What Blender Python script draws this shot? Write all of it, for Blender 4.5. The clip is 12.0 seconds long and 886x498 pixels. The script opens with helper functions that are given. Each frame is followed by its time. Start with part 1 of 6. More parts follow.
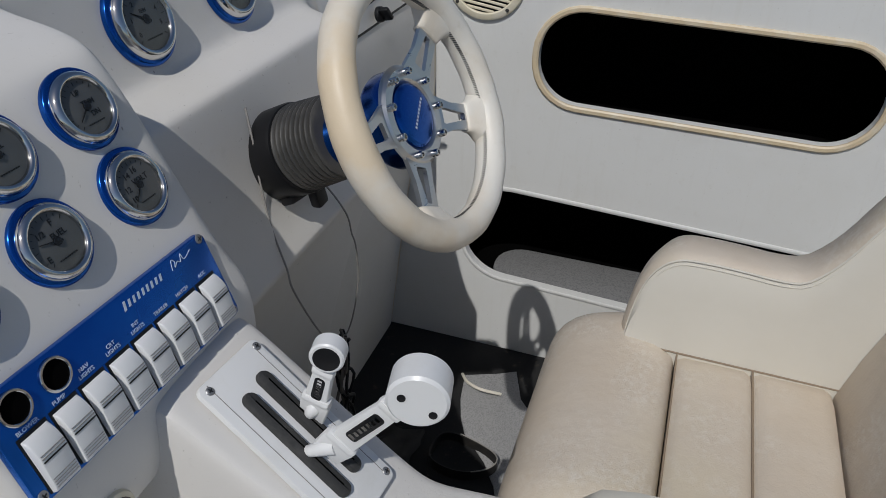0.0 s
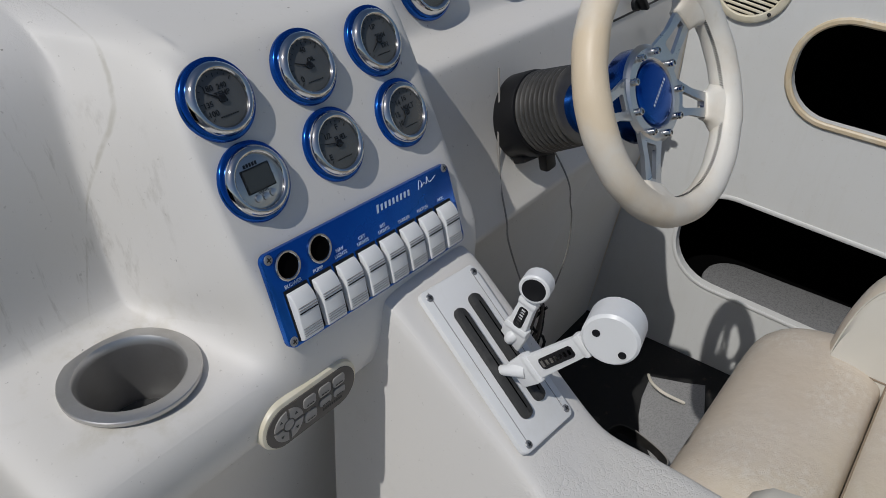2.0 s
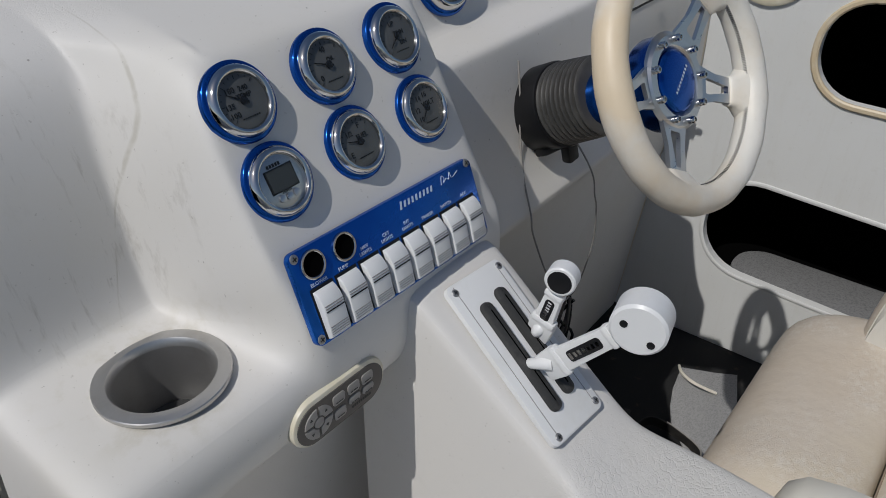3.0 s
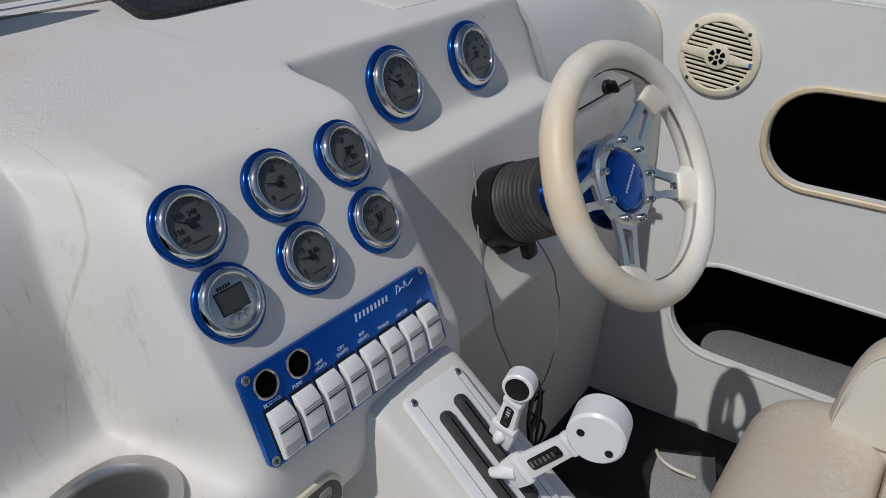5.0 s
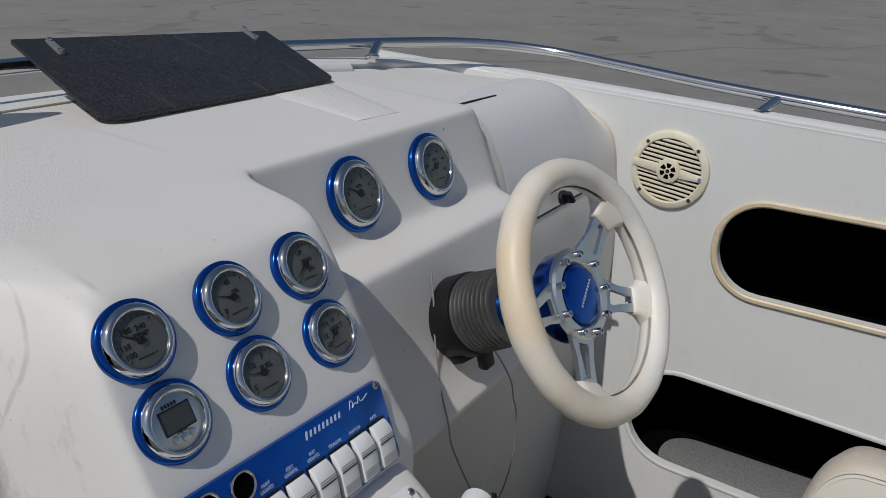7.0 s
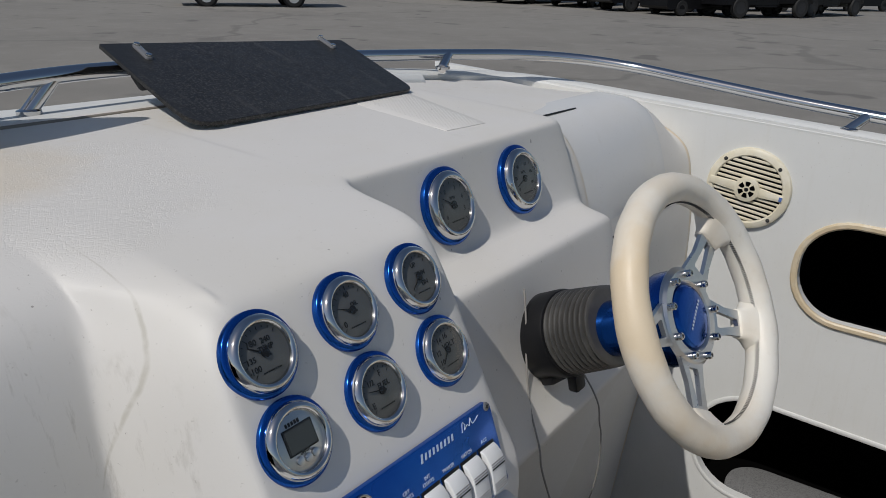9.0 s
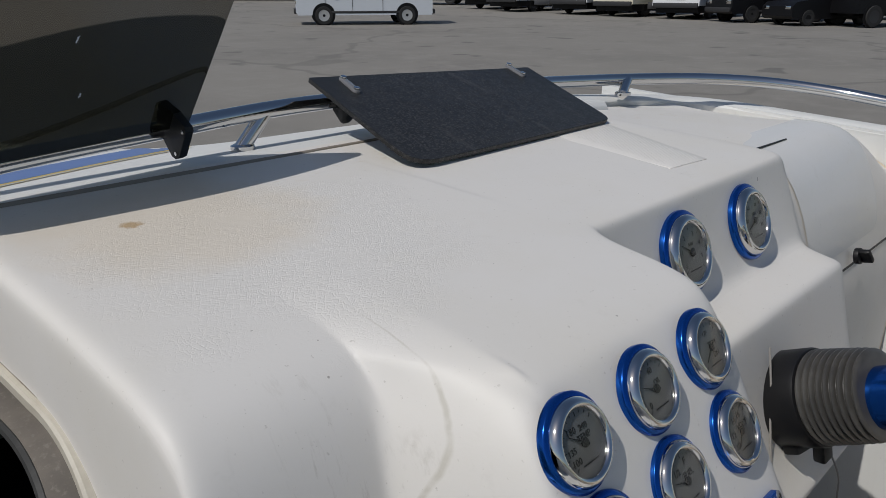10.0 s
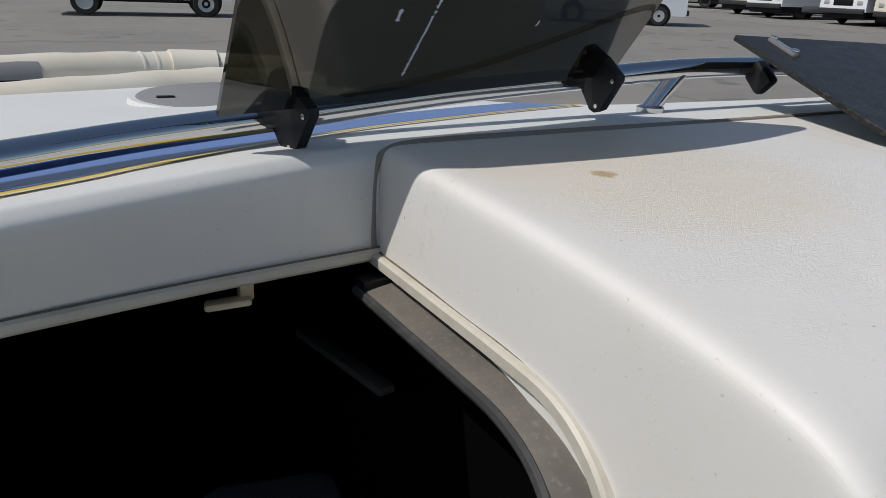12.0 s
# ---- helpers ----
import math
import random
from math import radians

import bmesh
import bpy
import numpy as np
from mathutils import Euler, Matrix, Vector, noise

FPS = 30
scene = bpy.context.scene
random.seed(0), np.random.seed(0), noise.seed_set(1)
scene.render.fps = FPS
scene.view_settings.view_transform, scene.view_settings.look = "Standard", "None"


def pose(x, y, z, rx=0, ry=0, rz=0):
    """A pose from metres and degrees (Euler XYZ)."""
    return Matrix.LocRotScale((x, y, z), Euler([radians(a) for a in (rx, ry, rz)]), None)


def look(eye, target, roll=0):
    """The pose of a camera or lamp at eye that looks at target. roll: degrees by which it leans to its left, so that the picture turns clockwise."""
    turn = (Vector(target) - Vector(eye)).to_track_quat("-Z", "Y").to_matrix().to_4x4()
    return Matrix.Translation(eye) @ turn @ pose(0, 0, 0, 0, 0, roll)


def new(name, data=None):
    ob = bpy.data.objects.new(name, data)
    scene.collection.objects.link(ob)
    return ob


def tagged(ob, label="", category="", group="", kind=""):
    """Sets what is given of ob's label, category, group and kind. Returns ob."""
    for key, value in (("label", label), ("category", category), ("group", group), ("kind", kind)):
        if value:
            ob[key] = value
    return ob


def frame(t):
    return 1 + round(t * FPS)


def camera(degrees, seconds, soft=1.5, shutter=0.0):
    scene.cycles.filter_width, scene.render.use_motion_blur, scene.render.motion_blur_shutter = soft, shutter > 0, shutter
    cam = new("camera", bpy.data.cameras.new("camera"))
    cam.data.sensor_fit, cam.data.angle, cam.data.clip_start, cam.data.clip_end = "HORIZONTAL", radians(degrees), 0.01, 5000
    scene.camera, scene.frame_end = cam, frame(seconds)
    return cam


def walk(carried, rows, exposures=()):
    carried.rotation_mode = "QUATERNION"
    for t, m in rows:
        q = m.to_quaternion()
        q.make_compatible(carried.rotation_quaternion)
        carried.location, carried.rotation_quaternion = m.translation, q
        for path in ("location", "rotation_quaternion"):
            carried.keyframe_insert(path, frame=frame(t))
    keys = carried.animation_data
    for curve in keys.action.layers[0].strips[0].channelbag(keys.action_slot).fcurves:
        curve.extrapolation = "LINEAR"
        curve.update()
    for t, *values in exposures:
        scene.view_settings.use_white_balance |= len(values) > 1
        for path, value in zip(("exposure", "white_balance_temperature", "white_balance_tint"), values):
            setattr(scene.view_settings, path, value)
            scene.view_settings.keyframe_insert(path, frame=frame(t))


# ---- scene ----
# ---------------- camera ----------------
cam = camera(60.87, 12.0, 0.7)
PATH = [
    (0, (0.7392, 0.1813, 1.3702), (1.5341, 0.4424, 0.8224), 1.47),
    (0.5, (0.7093, 0.1675, 1.3698), (1.4641, 0.5346, 0.8262), 2.26),
    (1, (0.6887, 0.1548, 1.3732), (1.4077, 0.5878, 0.8295), 2.00),
    (1.5, (0.6668, 0.1490, 1.3753), (1.3537, 0.6256, 0.8266), 2.28),
    (2, (0.6606, 0.1546, 1.3665), (1.3267, 0.6493, 0.8082), 2.22),
    (2.5, (0.6612, 0.1525, 1.3646), (1.3114, 0.6645, 0.8033), 0.25),
    (3, (0.6607, 0.1532, 1.3655), (1.3038, 0.6728, 0.8030), -0.71),
    (4.8, (0.6742, 0.1370, 1.3779), (1.3757, 0.6724, 0.9076), -2.97),
    (5, (0.6818, 0.1431, 1.3902), (1.3883, 0.6703, 0.9180), -1.66),
    (5.5, (0.6848, 0.1449, 1.3946), (1.4128, 0.6668, 0.9501), -0.66),
    (6, (0.6873, 0.1476, 1.3973), (1.4358, 0.6652, 0.9827), 0.27),
    (6.5, (0.6908, 0.1474, 1.4014), (1.4554, 0.6636, 1.0156), 0.64),
    (6.7, (0.6911, 0.1468, 1.4057), (1.4644, 0.6613, 1.0351), 0.78),
    (8.3, (0.6918, 0.1756, 1.3971), (1.4819, 0.6850, 1.0562), 0.93),
    (8.5, (0.6891, 0.1854, 1.3953), (1.4756, 0.7018, 1.0566), 1.04),
    (9, (0.6726, 0.2325, 1.3897), (1.4366, 0.7819, 1.0512), 1.30),
    (9.5, (0.6549, 0.3039, 1.3882), (1.3831, 0.9013, 1.0522), 0.91),
    (10, (0.6306, 0.3929, 1.4050), (1.3122, 1.0496, 1.0823), -0.06),
    (10.5, (0.6031, 0.4722, 1.4198), (1.2244, 1.1911, 1.1081), -0.97),
    (11, (0.5749, 0.5434, 1.4140), (1.1351, 1.3120, 1.1051), -0.88),
    (11.5, (0.5469, 0.5947, 1.3828), (1.0490, 1.4008, 1.0695), 0.05),
    (12, (0.5243, 0.6278, 1.3335), (0.9861, 1.4512, 1.0036), 2.27),
]
walk(cam, [(t, look(eye, target, roll)) for t, eye, target, roll in PATH],
     [(0, -0.10, 6220, 10), (3, -0.08, 6250, 10), (6.7, -0.01, 6280, 10), (8.3, 0.02, 6450, 10), (9.5, 0.06, 6370, 10), (10.4, 0.02, 6400, 10), (11, -0.06, 6400, 10), (11.5, 0.14, 6380, 10), (12, 0.34, 6380, 10)])

# ---------------- light ----------------
SUN_WAY = Vector((0.808, -0.018, -1.02)).normalized()
world = bpy.data.worlds.new("world")
scene.world = world
world.use_nodes = True
wn = world.node_tree
sky = wn.nodes.new("ShaderNodeTexSky")
sky.sky_type, sky.sun_disc = "NISHITA", False
sky.sun_elevation = math.asin(-SUN_WAY.z)
sky.sun_rotation = math.atan2(-SUN_WAY.x, -SUN_WAY.y)
wn.links.new(sky.outputs[0], wn.nodes["Background"].inputs[0])
wn.nodes["Background"].inputs[1].default_value = 0.060
sun = new("sun", bpy.data.lights.new("sun", "SUN"))
sun.data.energy, sun.data.angle, sun.data.color = 2.5, radians(0.5), (1.0, 0.96, 0.90)
sun.matrix_world = Matrix.Translation((-3, 0, 6)) @ SUN_WAY.to_track_quat("-Z", "Y").to_matrix().to_4x4()

# ---------------- materials ----------------
class Mat:
    """A small node builder."""
    def __init__(self, name, color, rough=0.5, metal=0.0):
        self.m = bpy.data.materials.new(name)
        self.m.use_nodes = True
        self.t = self.m.node_tree
        self.b = self.t.nodes["Principled BSDF"]
        self.b.inputs["Base Color"].default_value = (*color, 1)
        self.b.inputs["Roughness"].default_value = rough
        self.b.inputs["Metallic"].default_value = metal
        self.color = None
        self.coord = self.t.nodes.new("ShaderNodeTexCoord").outputs["Object"]

    def node(self, kind, **kw):
        n = self.t.nodes.new(kind)
        for k, v in kw.items():
            n.inputs[k].default_value = v
        return n

    def noise(self, scale, detail=5.0, rough=0.6, stretch=None):
        n = self.node("ShaderNodeTexNoise", Scale=scale, Detail=detail, Roughness=rough)
        src = self.coord
        if stretch:
            mp = self.t.nodes.new("ShaderNodeMapping")
            mp.inputs["Scale"].default_value = stretch
            self.t.links.new(src, mp.inputs[0])
            src = mp.outputs[0]
        self.t.links.new(src, n.inputs["Vector"])
        return n.outputs["Fac"]

    def ramp(self, fac, lo, hi):
        r = self.t.nodes.new("ShaderNodeMapRange")
        r.inputs["From Min"].default_value, r.inputs["From Max"].default_value = lo, hi
        self.t.links.new(fac, r.inputs["Value"])
        return r.outputs["Result"]

    def tint(self, fac, color, amount=1.0):
        """Mixes a second colour in where fac is high."""
        mix = self.t.nodes.new("ShaderNodeMix")
        mix.data_type = "RGBA"
        mul = self.t.nodes.new("ShaderNodeMath")
        mul.operation = "MULTIPLY"
        mul.inputs[1].default_value = amount
        self.t.links.new(fac, mul.inputs[0])
        self.t.links.new(mul.outputs[0], mix.inputs["Factor"])
        if self.color is None:
            mix.inputs["A"].default_value = self.b.inputs["Base Color"].default_value
        else:
            self.t.links.new(self.color, mix.inputs["A"])
        mix.inputs["B"].default_value = (*color, 1)
        self.color = mix.outputs["Result"]
        self.t.links.new(self.color, self.b.inputs["Base Color"])
        return self

    def bump(self, fac, strength, distance=0.001):
        bp = self.node("ShaderNodeBump", Strength=strength, Distance=distance)
        self.t.links.new(fac, bp.inputs["Height"])
        old = self.b.inputs["Normal"].links
        if old:
            self.t.links.new(old[0].from_socket, bp.inputs["Normal"])
        self.t.links.new(bp.outputs[0], self.b.inputs["Normal"])
        return self

    def gloss(self, fac, lo, hi):
        r = self.t.nodes.new("ShaderNodeMapRange")
        r.inputs["To Min"].default_value, r.inputs["To Max"].default_value = lo, hi
        self.t.links.new(fac, r.inputs["Value"])
        self.t.links.new(r.outputs[0], self.b.inputs["Roughness"])
        return self

    def spot(self, at, radius, ragged=0.5, scale=60.0):
        """High within a ragged patch round a place of the boat."""
        d = self.t.nodes.new("ShaderNodeVectorMath")
        d.operation = "DISTANCE"
        d.inputs[1].default_value = at
        self.t.links.new(self.coord, d.inputs[0])
        mul = self.t.nodes.new("ShaderNodeMath")
        mul.operation = "MULTIPLY_ADD"
        mul.inputs[1].default_value = radius * ragged * 2
        self.t.links.new(self.noise(scale, 4.0), mul.inputs[0])
        self.t.links.new(d.outputs["Value"], mul.inputs[2])
        return self.ramp(mul.outputs[0], radius * (1.25 + ragged), radius * (0.75 + ragged))

    def times(self, a, b):
        n = self.t.nodes.new("ShaderNodeMath")
        n.operation = "MULTIPLY"
        self.t.links.new(a, n.inputs[0])
        self.t.links.new(b, n.inputs[1])
        return n.outputs[0]

    def cells(self, scale):
        """Fine cracks between small uneven cells: low in the cracks."""
        v = self.t.nodes.new("ShaderNodeTexVoronoi")
        v.feature = "DISTANCE_TO_EDGE"
        v.inputs["Scale"].default_value = scale
        add = self.t.nodes.new("ShaderNodeVectorMath")
        add.operation = "MULTIPLY_ADD"
        nz = self.t.nodes.new("ShaderNodeTexNoise")
        nz.inputs["Scale"].default_value = scale * 0.7
        add.inputs[1].default_value = (0.012, 0.012, 0.012)
        self.t.links.new(self.coord, nz.inputs["Vector"])
        self.t.links.new(nz.outputs["Color"], add.inputs[0])
        self.t.links.new(self.coord, add.inputs[2])
        self.t.links.new(add.outputs[0], v.inputs["Vector"])
        return self.ramp(v.outputs["Distance"], 0.0, 0.12)

    def band(self, n, at, half, wob=0.0, amp=0.0):
        """High within a thin sheet where n . place = at, with a wavering course."""
        dt = self.t.nodes.new("ShaderNodeVectorMath")
        dt.operation = "DOT_PRODUCT"
        dt.inputs[1].default_value = n
        self.t.links.new(self.coord, dt.inputs[0])
        v = dt.outputs["Value"]
        if amp:
            ma = self.t.nodes.new("ShaderNodeMath")
            ma.operation = "MULTIPLY_ADD"
            ma.inputs[1].default_value = amp
            self.t.links.new(self.noise(wob, 3.0), ma.inputs[0])
            self.t.links.new(v, ma.inputs[2])
            v, at = ma.outputs[0], at + amp * 0.5
        sb_ = self.t.nodes.new("ShaderNodeMath")
        sb_.operation = "SUBTRACT"
        sb_.inputs[1].default_value = at
        self.t.links.new(v, sb_.inputs[0])
        ab = self.t.nodes.new("ShaderNodeMath")
        ab.operation = "ABSOLUTE"
        self.t.links.new(sb_.outputs[0], ab.inputs[0])
        return self.ramp(ab.outputs[0], half, half * 0.3)

    def set(self, **kw):
        for k, v in kw.items():
            self.b.inputs[k.replace("_", " ")].default_value = v
        return self


def gelcoat(name, color, stain):
    g = Mat(name, color, 0.35)
    g.tint(g.ramp(g.noise(4.0), 0.45, 0.75), stain, 0.55)
    g.tint(g.ramp(g.noise(26.0, 7.0, 0.7), 0.60, 0.80), (0.50, 0.47, 0.41), 0.30)
    g.tint(g.ramp(g.noise(220.0, 3.0), 0.68, 0.74), (0.25, 0.22, 0.18), 0.35)
    g.gloss(g.noise(14.0), 0.42, 0.66)
    g.bump(g.noise(350.0, 2.0), 0.10, 0.0006)
    g.bump(g.noise(9.0, 2.0), 0.15, 0.002)
    return g


WHITE_GEL, OLD_GEL = (0.685, 0.66, 0.622), (0.64, 0.605, 0.53)
d = gelcoat("gelcoat_dash", WHITE_GEL, OLD_GEL)
d.tint(d.spot((0.95, 1.06, 1.195), 0.13, 0.6, 9.0), (0.66, 0.56, 0.42), 0.42)
d.tint(d.spot((0.913, 1.070, 1.197), 0.0095, 0.9, 190.0), (0.46, 0.33, 0.19), 0.9)
d.tint(d.times(d.band((0, 1, 0), 1.115, 0.030, 9.0, 0.05), d.ramp(d.noise(60.0, 6.0), 0.56, 0.66)), (0.56, 0.48, 0.36), 0.35)
d.tint(d.times(d.band((1, 0, 0), 2.304, 0.010), d.ramp(d.noise(9.0), 0.2, 0.55)), (0.62, 0.49, 0.30), 0.75)
d.tint(d.times(d.spot((0.855, 0.715, 1.05), 0.10, 0.8, 12.0), d.ramp(d.noise(110.0, 6.0, 0.7, (1, 0.35, 0.14)), 0.56, 0.74)), (0.34, 0.31, 0.26), 0.65)
d.tint(d.times(d.times(d.band((1, 0.0, -0.33), 0.569, 0.0010, 18.0, 0.003), d.spot((0.928, 0.72, 1.07), 0.125, 0.2, 20.0)), d.ramp(d.noise(35.0), 0.32, 0.55)), (0.44, 0.41, 0.34), 0.55)
d.tint(d.times(d.spot((0.86, 0.62, 0.935), 0.075, 0.5, 20.0), d.ramp(d.noise(40.0, 6.0), 0.5, 0.7)), (0.50, 0.46, 0.36), 0.7)
d.tint(d.ramp(d.noise(150.0, 2.0, 0.4, (1, 1, 0.5)), 0.775, 0.79), (0.16, 0.14, 0.12), 0.6)
craze = d.times(d.spot((1.00, 0.95, 1.19), 0.17, 0.7, 10.0), d.ramp(d.noise(12.0, 3.0), 0.30, 0.55))
d.bump(d.times(d.cells(190.0), craze), 0.30, 0.0010)
d.bump(d.times(d.noise(170.0, 5.0, 0.7), craze), 0.30, 0.0010)
GEL_DASH = d.m
d = gelcoat("gelcoat_console", WHITE_GEL, OLD_GEL)
craze = d.times(d.spot((1.16, 0.20, 0.72), 0.17, 0.5, 10.0), d.ramp(d.noise(14.0, 3.0), 0.35, 0.6))
d.bump(d.times(d.cells(150.0), craze), 0.4, 0.0010)
d.bump(d.times(d.noise(70.0, 5.0, 0.7), craze), 0.6, 0.003)
GEL_POD = d.m
GLOSS = gelcoat("gelcoat_glossy", (0.68, 0.67, 0.65), (0.65, 0.63, 0.58)).set(Coat_Weight=0.35, Coat_Roughness=0.05).m
ln = gelcoat("liner_white", (0.66, 0.66, 0.64), (0.60, 0.59, 0.55))
LINER = ln.tint(ln.ramp(ln.noise(24.0, 6.0, 0.65, (2.5, 2.5, 0.22)), 0.55, 0.75), (0.50, 0.47, 0.40), 0.14).m
vin = Mat("vinyl_cream", (0.56, 0.48, 0.385), 0.55)
vin.tint(vin.ramp(vin.noise(7.0), 0.4, 0.7), (0.61, 0.55, 0.47), 0.7).tint(vin.ramp(vin.noise(22.0, 6.0), 0.6, 0.8), (0.55, 0.45, 0.33), 0.5)
craze = vin.ramp(vin.noise(9.0, 3.0), 0.46, 0.62)
vin.tint(vin.ramp(vin.noise(3.5, 5.0), 0.5, 0.66), (0.57, 0.49, 0.35), 0.6)
vin.tint(vin.times(craze, vin.ramp(vin.noise(120.0, 4.0), 0.45, 0.62)), (0.68, 0.64, 0.57), 0.45)
vin.bump(vin.noise(500.0, 2.0), 0.15, 0.0006).bump(vin.noise(34.0, 5.0), 0.5, 0.003).bump(vin.times(vin.cells(200.0), craze), 0.34, 0.0010)
vin.bump(vin.times(vin.cells(85.0), vin.ramp(vin.noise(6.0, 3.0), 0.48, 0.62)), 0.10, 0.0016).bump(vin.noise(16.0, 3.0, 0.5, (1.6, 0.5, 1)), 0.3, 0.004)
VINYL = vin.m
vin = Mat("vinyl_white", (0.61, 0.58, 0.505), 0.5)
vin.tint(vin.ramp(vin.noise(4.0), 0.4, 0.7), (0.66, 0.635, 0.57), 0.7).bump(vin.noise(600.0, 2.0), 0.12, 0.0005)
VINYL_W = vin.m
le = Mat("leather_rim", (0.74, 0.71, 0.64), 0.45)
le.tint(le.ramp(le.noise(5.0), 0.45, 0.68), (0.66, 0.53, 0.36), 0.75).tint(le.ramp(le.noise(60.0), 0.6, 0.75), (0.6, 0.55, 0.45), 0.4)
le.tint(le.spot((1.335, 0.45, 1.10), 0.075, 0.6, 16.0), (0.70, 0.53, 0.31), 0.65).bump(le.noise(700.0, 2.0), 0.25, 0.0005).bump(le.noise(45.0, 3.0), 0.35, 0.002)
LEATHER = le.m
ch = Mat("chrome", (0.60, 0.595, 0.59), 0.06, 1.0)
CHROME = ch.gloss(ch.noise(30.0), 0.025, 0.10).m
al = Mat("brushed_aluminium", (0.62, 0.62, 0.62), 0.3, 1.0)
ALU = al.gloss(al.noise(40.0, 4.0, 0.6, (1, 1, 8)), 0.2, 0.42).m
bl = Mat("blue_anodised", (0.009, 0.082, 0.37), 0.16, 0.85)
BLUE = bl.gloss(bl.noise(25.0), 0.10, 0.24).m
bl = Mat("blue_panel", (0.007, 0.085, 0.40), 0.28, 0.72)
bl.tint(bl.ramp(bl.noise(9.0), 0.45, 0.7), (0.012, 0.15, 0.56), 0.6).bump(bl.noise(30.0, 3.0), 0.05, 0.0010)
BLUE_P = bl.gloss(bl.noise(18.0), 0.16, 0.34).m
bk = Mat("black_plastic", (0.009, 0.009, 0.010), 0.4)
BLACK = bk.gloss(bk.noise(30.0), 0.3, 0.55).set(Specular_IOR_Level=0.28).m
# Near-black colour standing for the lack of light in cabin, pockets and holes.
VOID = Mat("near_black_shade", (0.0012, 0.0012, 0.0012), 1.0).set(Specular_IOR_Level=0.05).m
rb = Mat("grey_rubber", (0.048, 0.046, 0.043), 0.36)
rb.tint(rb.ramp(rb.noise(20.0), 0.45, 0.7), (0.10, 0.096, 0.088), 0.7)
RUBBER = rb.m
rb = Mat("dark_rubber", (0.03, 0.03, 0.029), 0.65)
RUBBER_D = rb.tint(rb.ramp(rb.noise(60.0), 0.5, 0.7), (0.06, 0.058, 0.055), 0.7).m
wp = Mat("white_plastic", (0.74, 0.74, 0.73), 0.35)
wp.tint(wp.ramp(wp.noise(30.0), 0.5, 0.75), (0.66, 0.65, 0.61), 0.6).bump(wp.noise(400.0), 0.06, 0.0004)
WHITE = wp.m
iv = Mat("ivory_plastic", (0.68, 0.62, 0.47), 0.4)
IVORY = iv.tint(iv.ramp(iv.noise(30.0), 0.45, 0.7), (0.76, 0.72, 0.61), 0.7).m
gf = Mat("gauge_face", (0.118, 0.118, 0.115), 0.40, 0.35)
FACE = gf.tint(gf.ramp(gf.noise(25.0), 0.4, 0.7), (0.15, 0.15, 0.145), 0.6).m
INK = Mat("ink", (0.008, 0.008, 0.008), 0.5).m
PRINT = Mat("white_print", (0.55, 0.61, 0.70), 0.5).m
KEY = Mat("grey_key", (0.27, 0.255, 0.235), 0.5).m
we = Mat("worn_aluminium", (0.50, 0.49, 0.475), 0.36, 0.85)
we.tint(we.ramp(we.noise(30.0, 5.0), 0.5, 0.75), (0.38, 0.36, 0.33), 0.6).bump(we.noise(120.0, 3.0), 0.05, 0.0006)
WELL = we.gloss(we.noise(45.0, 4.0), 0.26, 0.48).m
SCREW = Mat("screw_steel", (0.30, 0.30, 0.30), 0.4, 0.7).m
SEALANT = Mat("old_sealant", (0.24, 0.215, 0.18), 0.8).m


def see_through(name, tint, mirror, rough):
    """A thin clear sheet: it passes tinted light and mirrors by the angle."""
    g = Mat(name, tint, rough)
    mx = g.t.nodes.new("ShaderNodeMixShader")
    tr_ = g.t.nodes.new("ShaderNodeBsdfTransparent")
    tr_.inputs[0].default_value = (*tint, 1)
    glo = g.t.nodes.new("ShaderNodeBsdfGlossy")
    glo.inputs["Roughness"].default_value = rough
    lw = g.t.nodes.new("ShaderNodeLayerWeight")
    lw.inputs["Blend"].default_value = 0.5
    pw = g.t.nodes.new("ShaderNodeMath")
    pw.operation = "POWER"
    pw.inputs[1].default_value = 4.0
    fr = g.t.nodes.new("ShaderNodeMath")
    fr.operation = "MULTIPLY_ADD"
    fr.inputs[1].default_value, fr.inputs[2].default_value = 0.7, mirror
    g.t.links.new(lw.outputs["Facing"], pw.inputs[0])
    g.t.links.new(pw.outputs[0], fr.inputs[0])
    g.t.links.new(fr.outputs[0], mx.inputs[0])
    g.t.links.new(tr_.outputs[0], mx.inputs[1])
    g.t.links.new(glo.outputs[0], mx.inputs[2])
    g.t.links.new(mx.outputs[0], g.t.nodes["Material Output"].inputs[0])
    return g.m


GLASS = see_through("glass", (0.96, 0.96, 0.95), 0.022, 0.02)
SMOKE = see_through("smoked_acrylic", (0.20, 0.203, 0.172), 0.098, 0.012)
ds = Mat("dusty_smoked_acrylic", (0.017, 0.0168, 0.0165), 0.4)
ds.tint(ds.ramp(ds.noise(9.0, 4.0, 0.6), 0.45, 0.8), (0.045, 0.044, 0.042), 0.3)
wet = ds.spot((1.49, 1.085, 1.215), 0.25, 0.6, 9.0)
ds.tint(ds.times(wet, ds.ramp(ds.noise(300.0, 3.0, 0.6), 0.50, 0.66)), (0.12, 0.117, 0.11), 0.45)
ds.tint(ds.times(wet, ds.ramp(ds.noise(30.0, 4.0, 0.6, (2.5, 0.35, 0.35)), 0.58, 0.70)), (0.075, 0.073, 0.07), 0.5)
ds.bump(ds.times(wet, ds.noise(260.0, 3.0)), 0.10, 0.0006)
DUSTY = ds.gloss(ds.noise(60.0), 0.30, 0.52).set(Specular_IOR_Level=0.32).m
CLEAR = Mat("clear_plastic", (0.17, 0.17, 0.175), 0.12).m
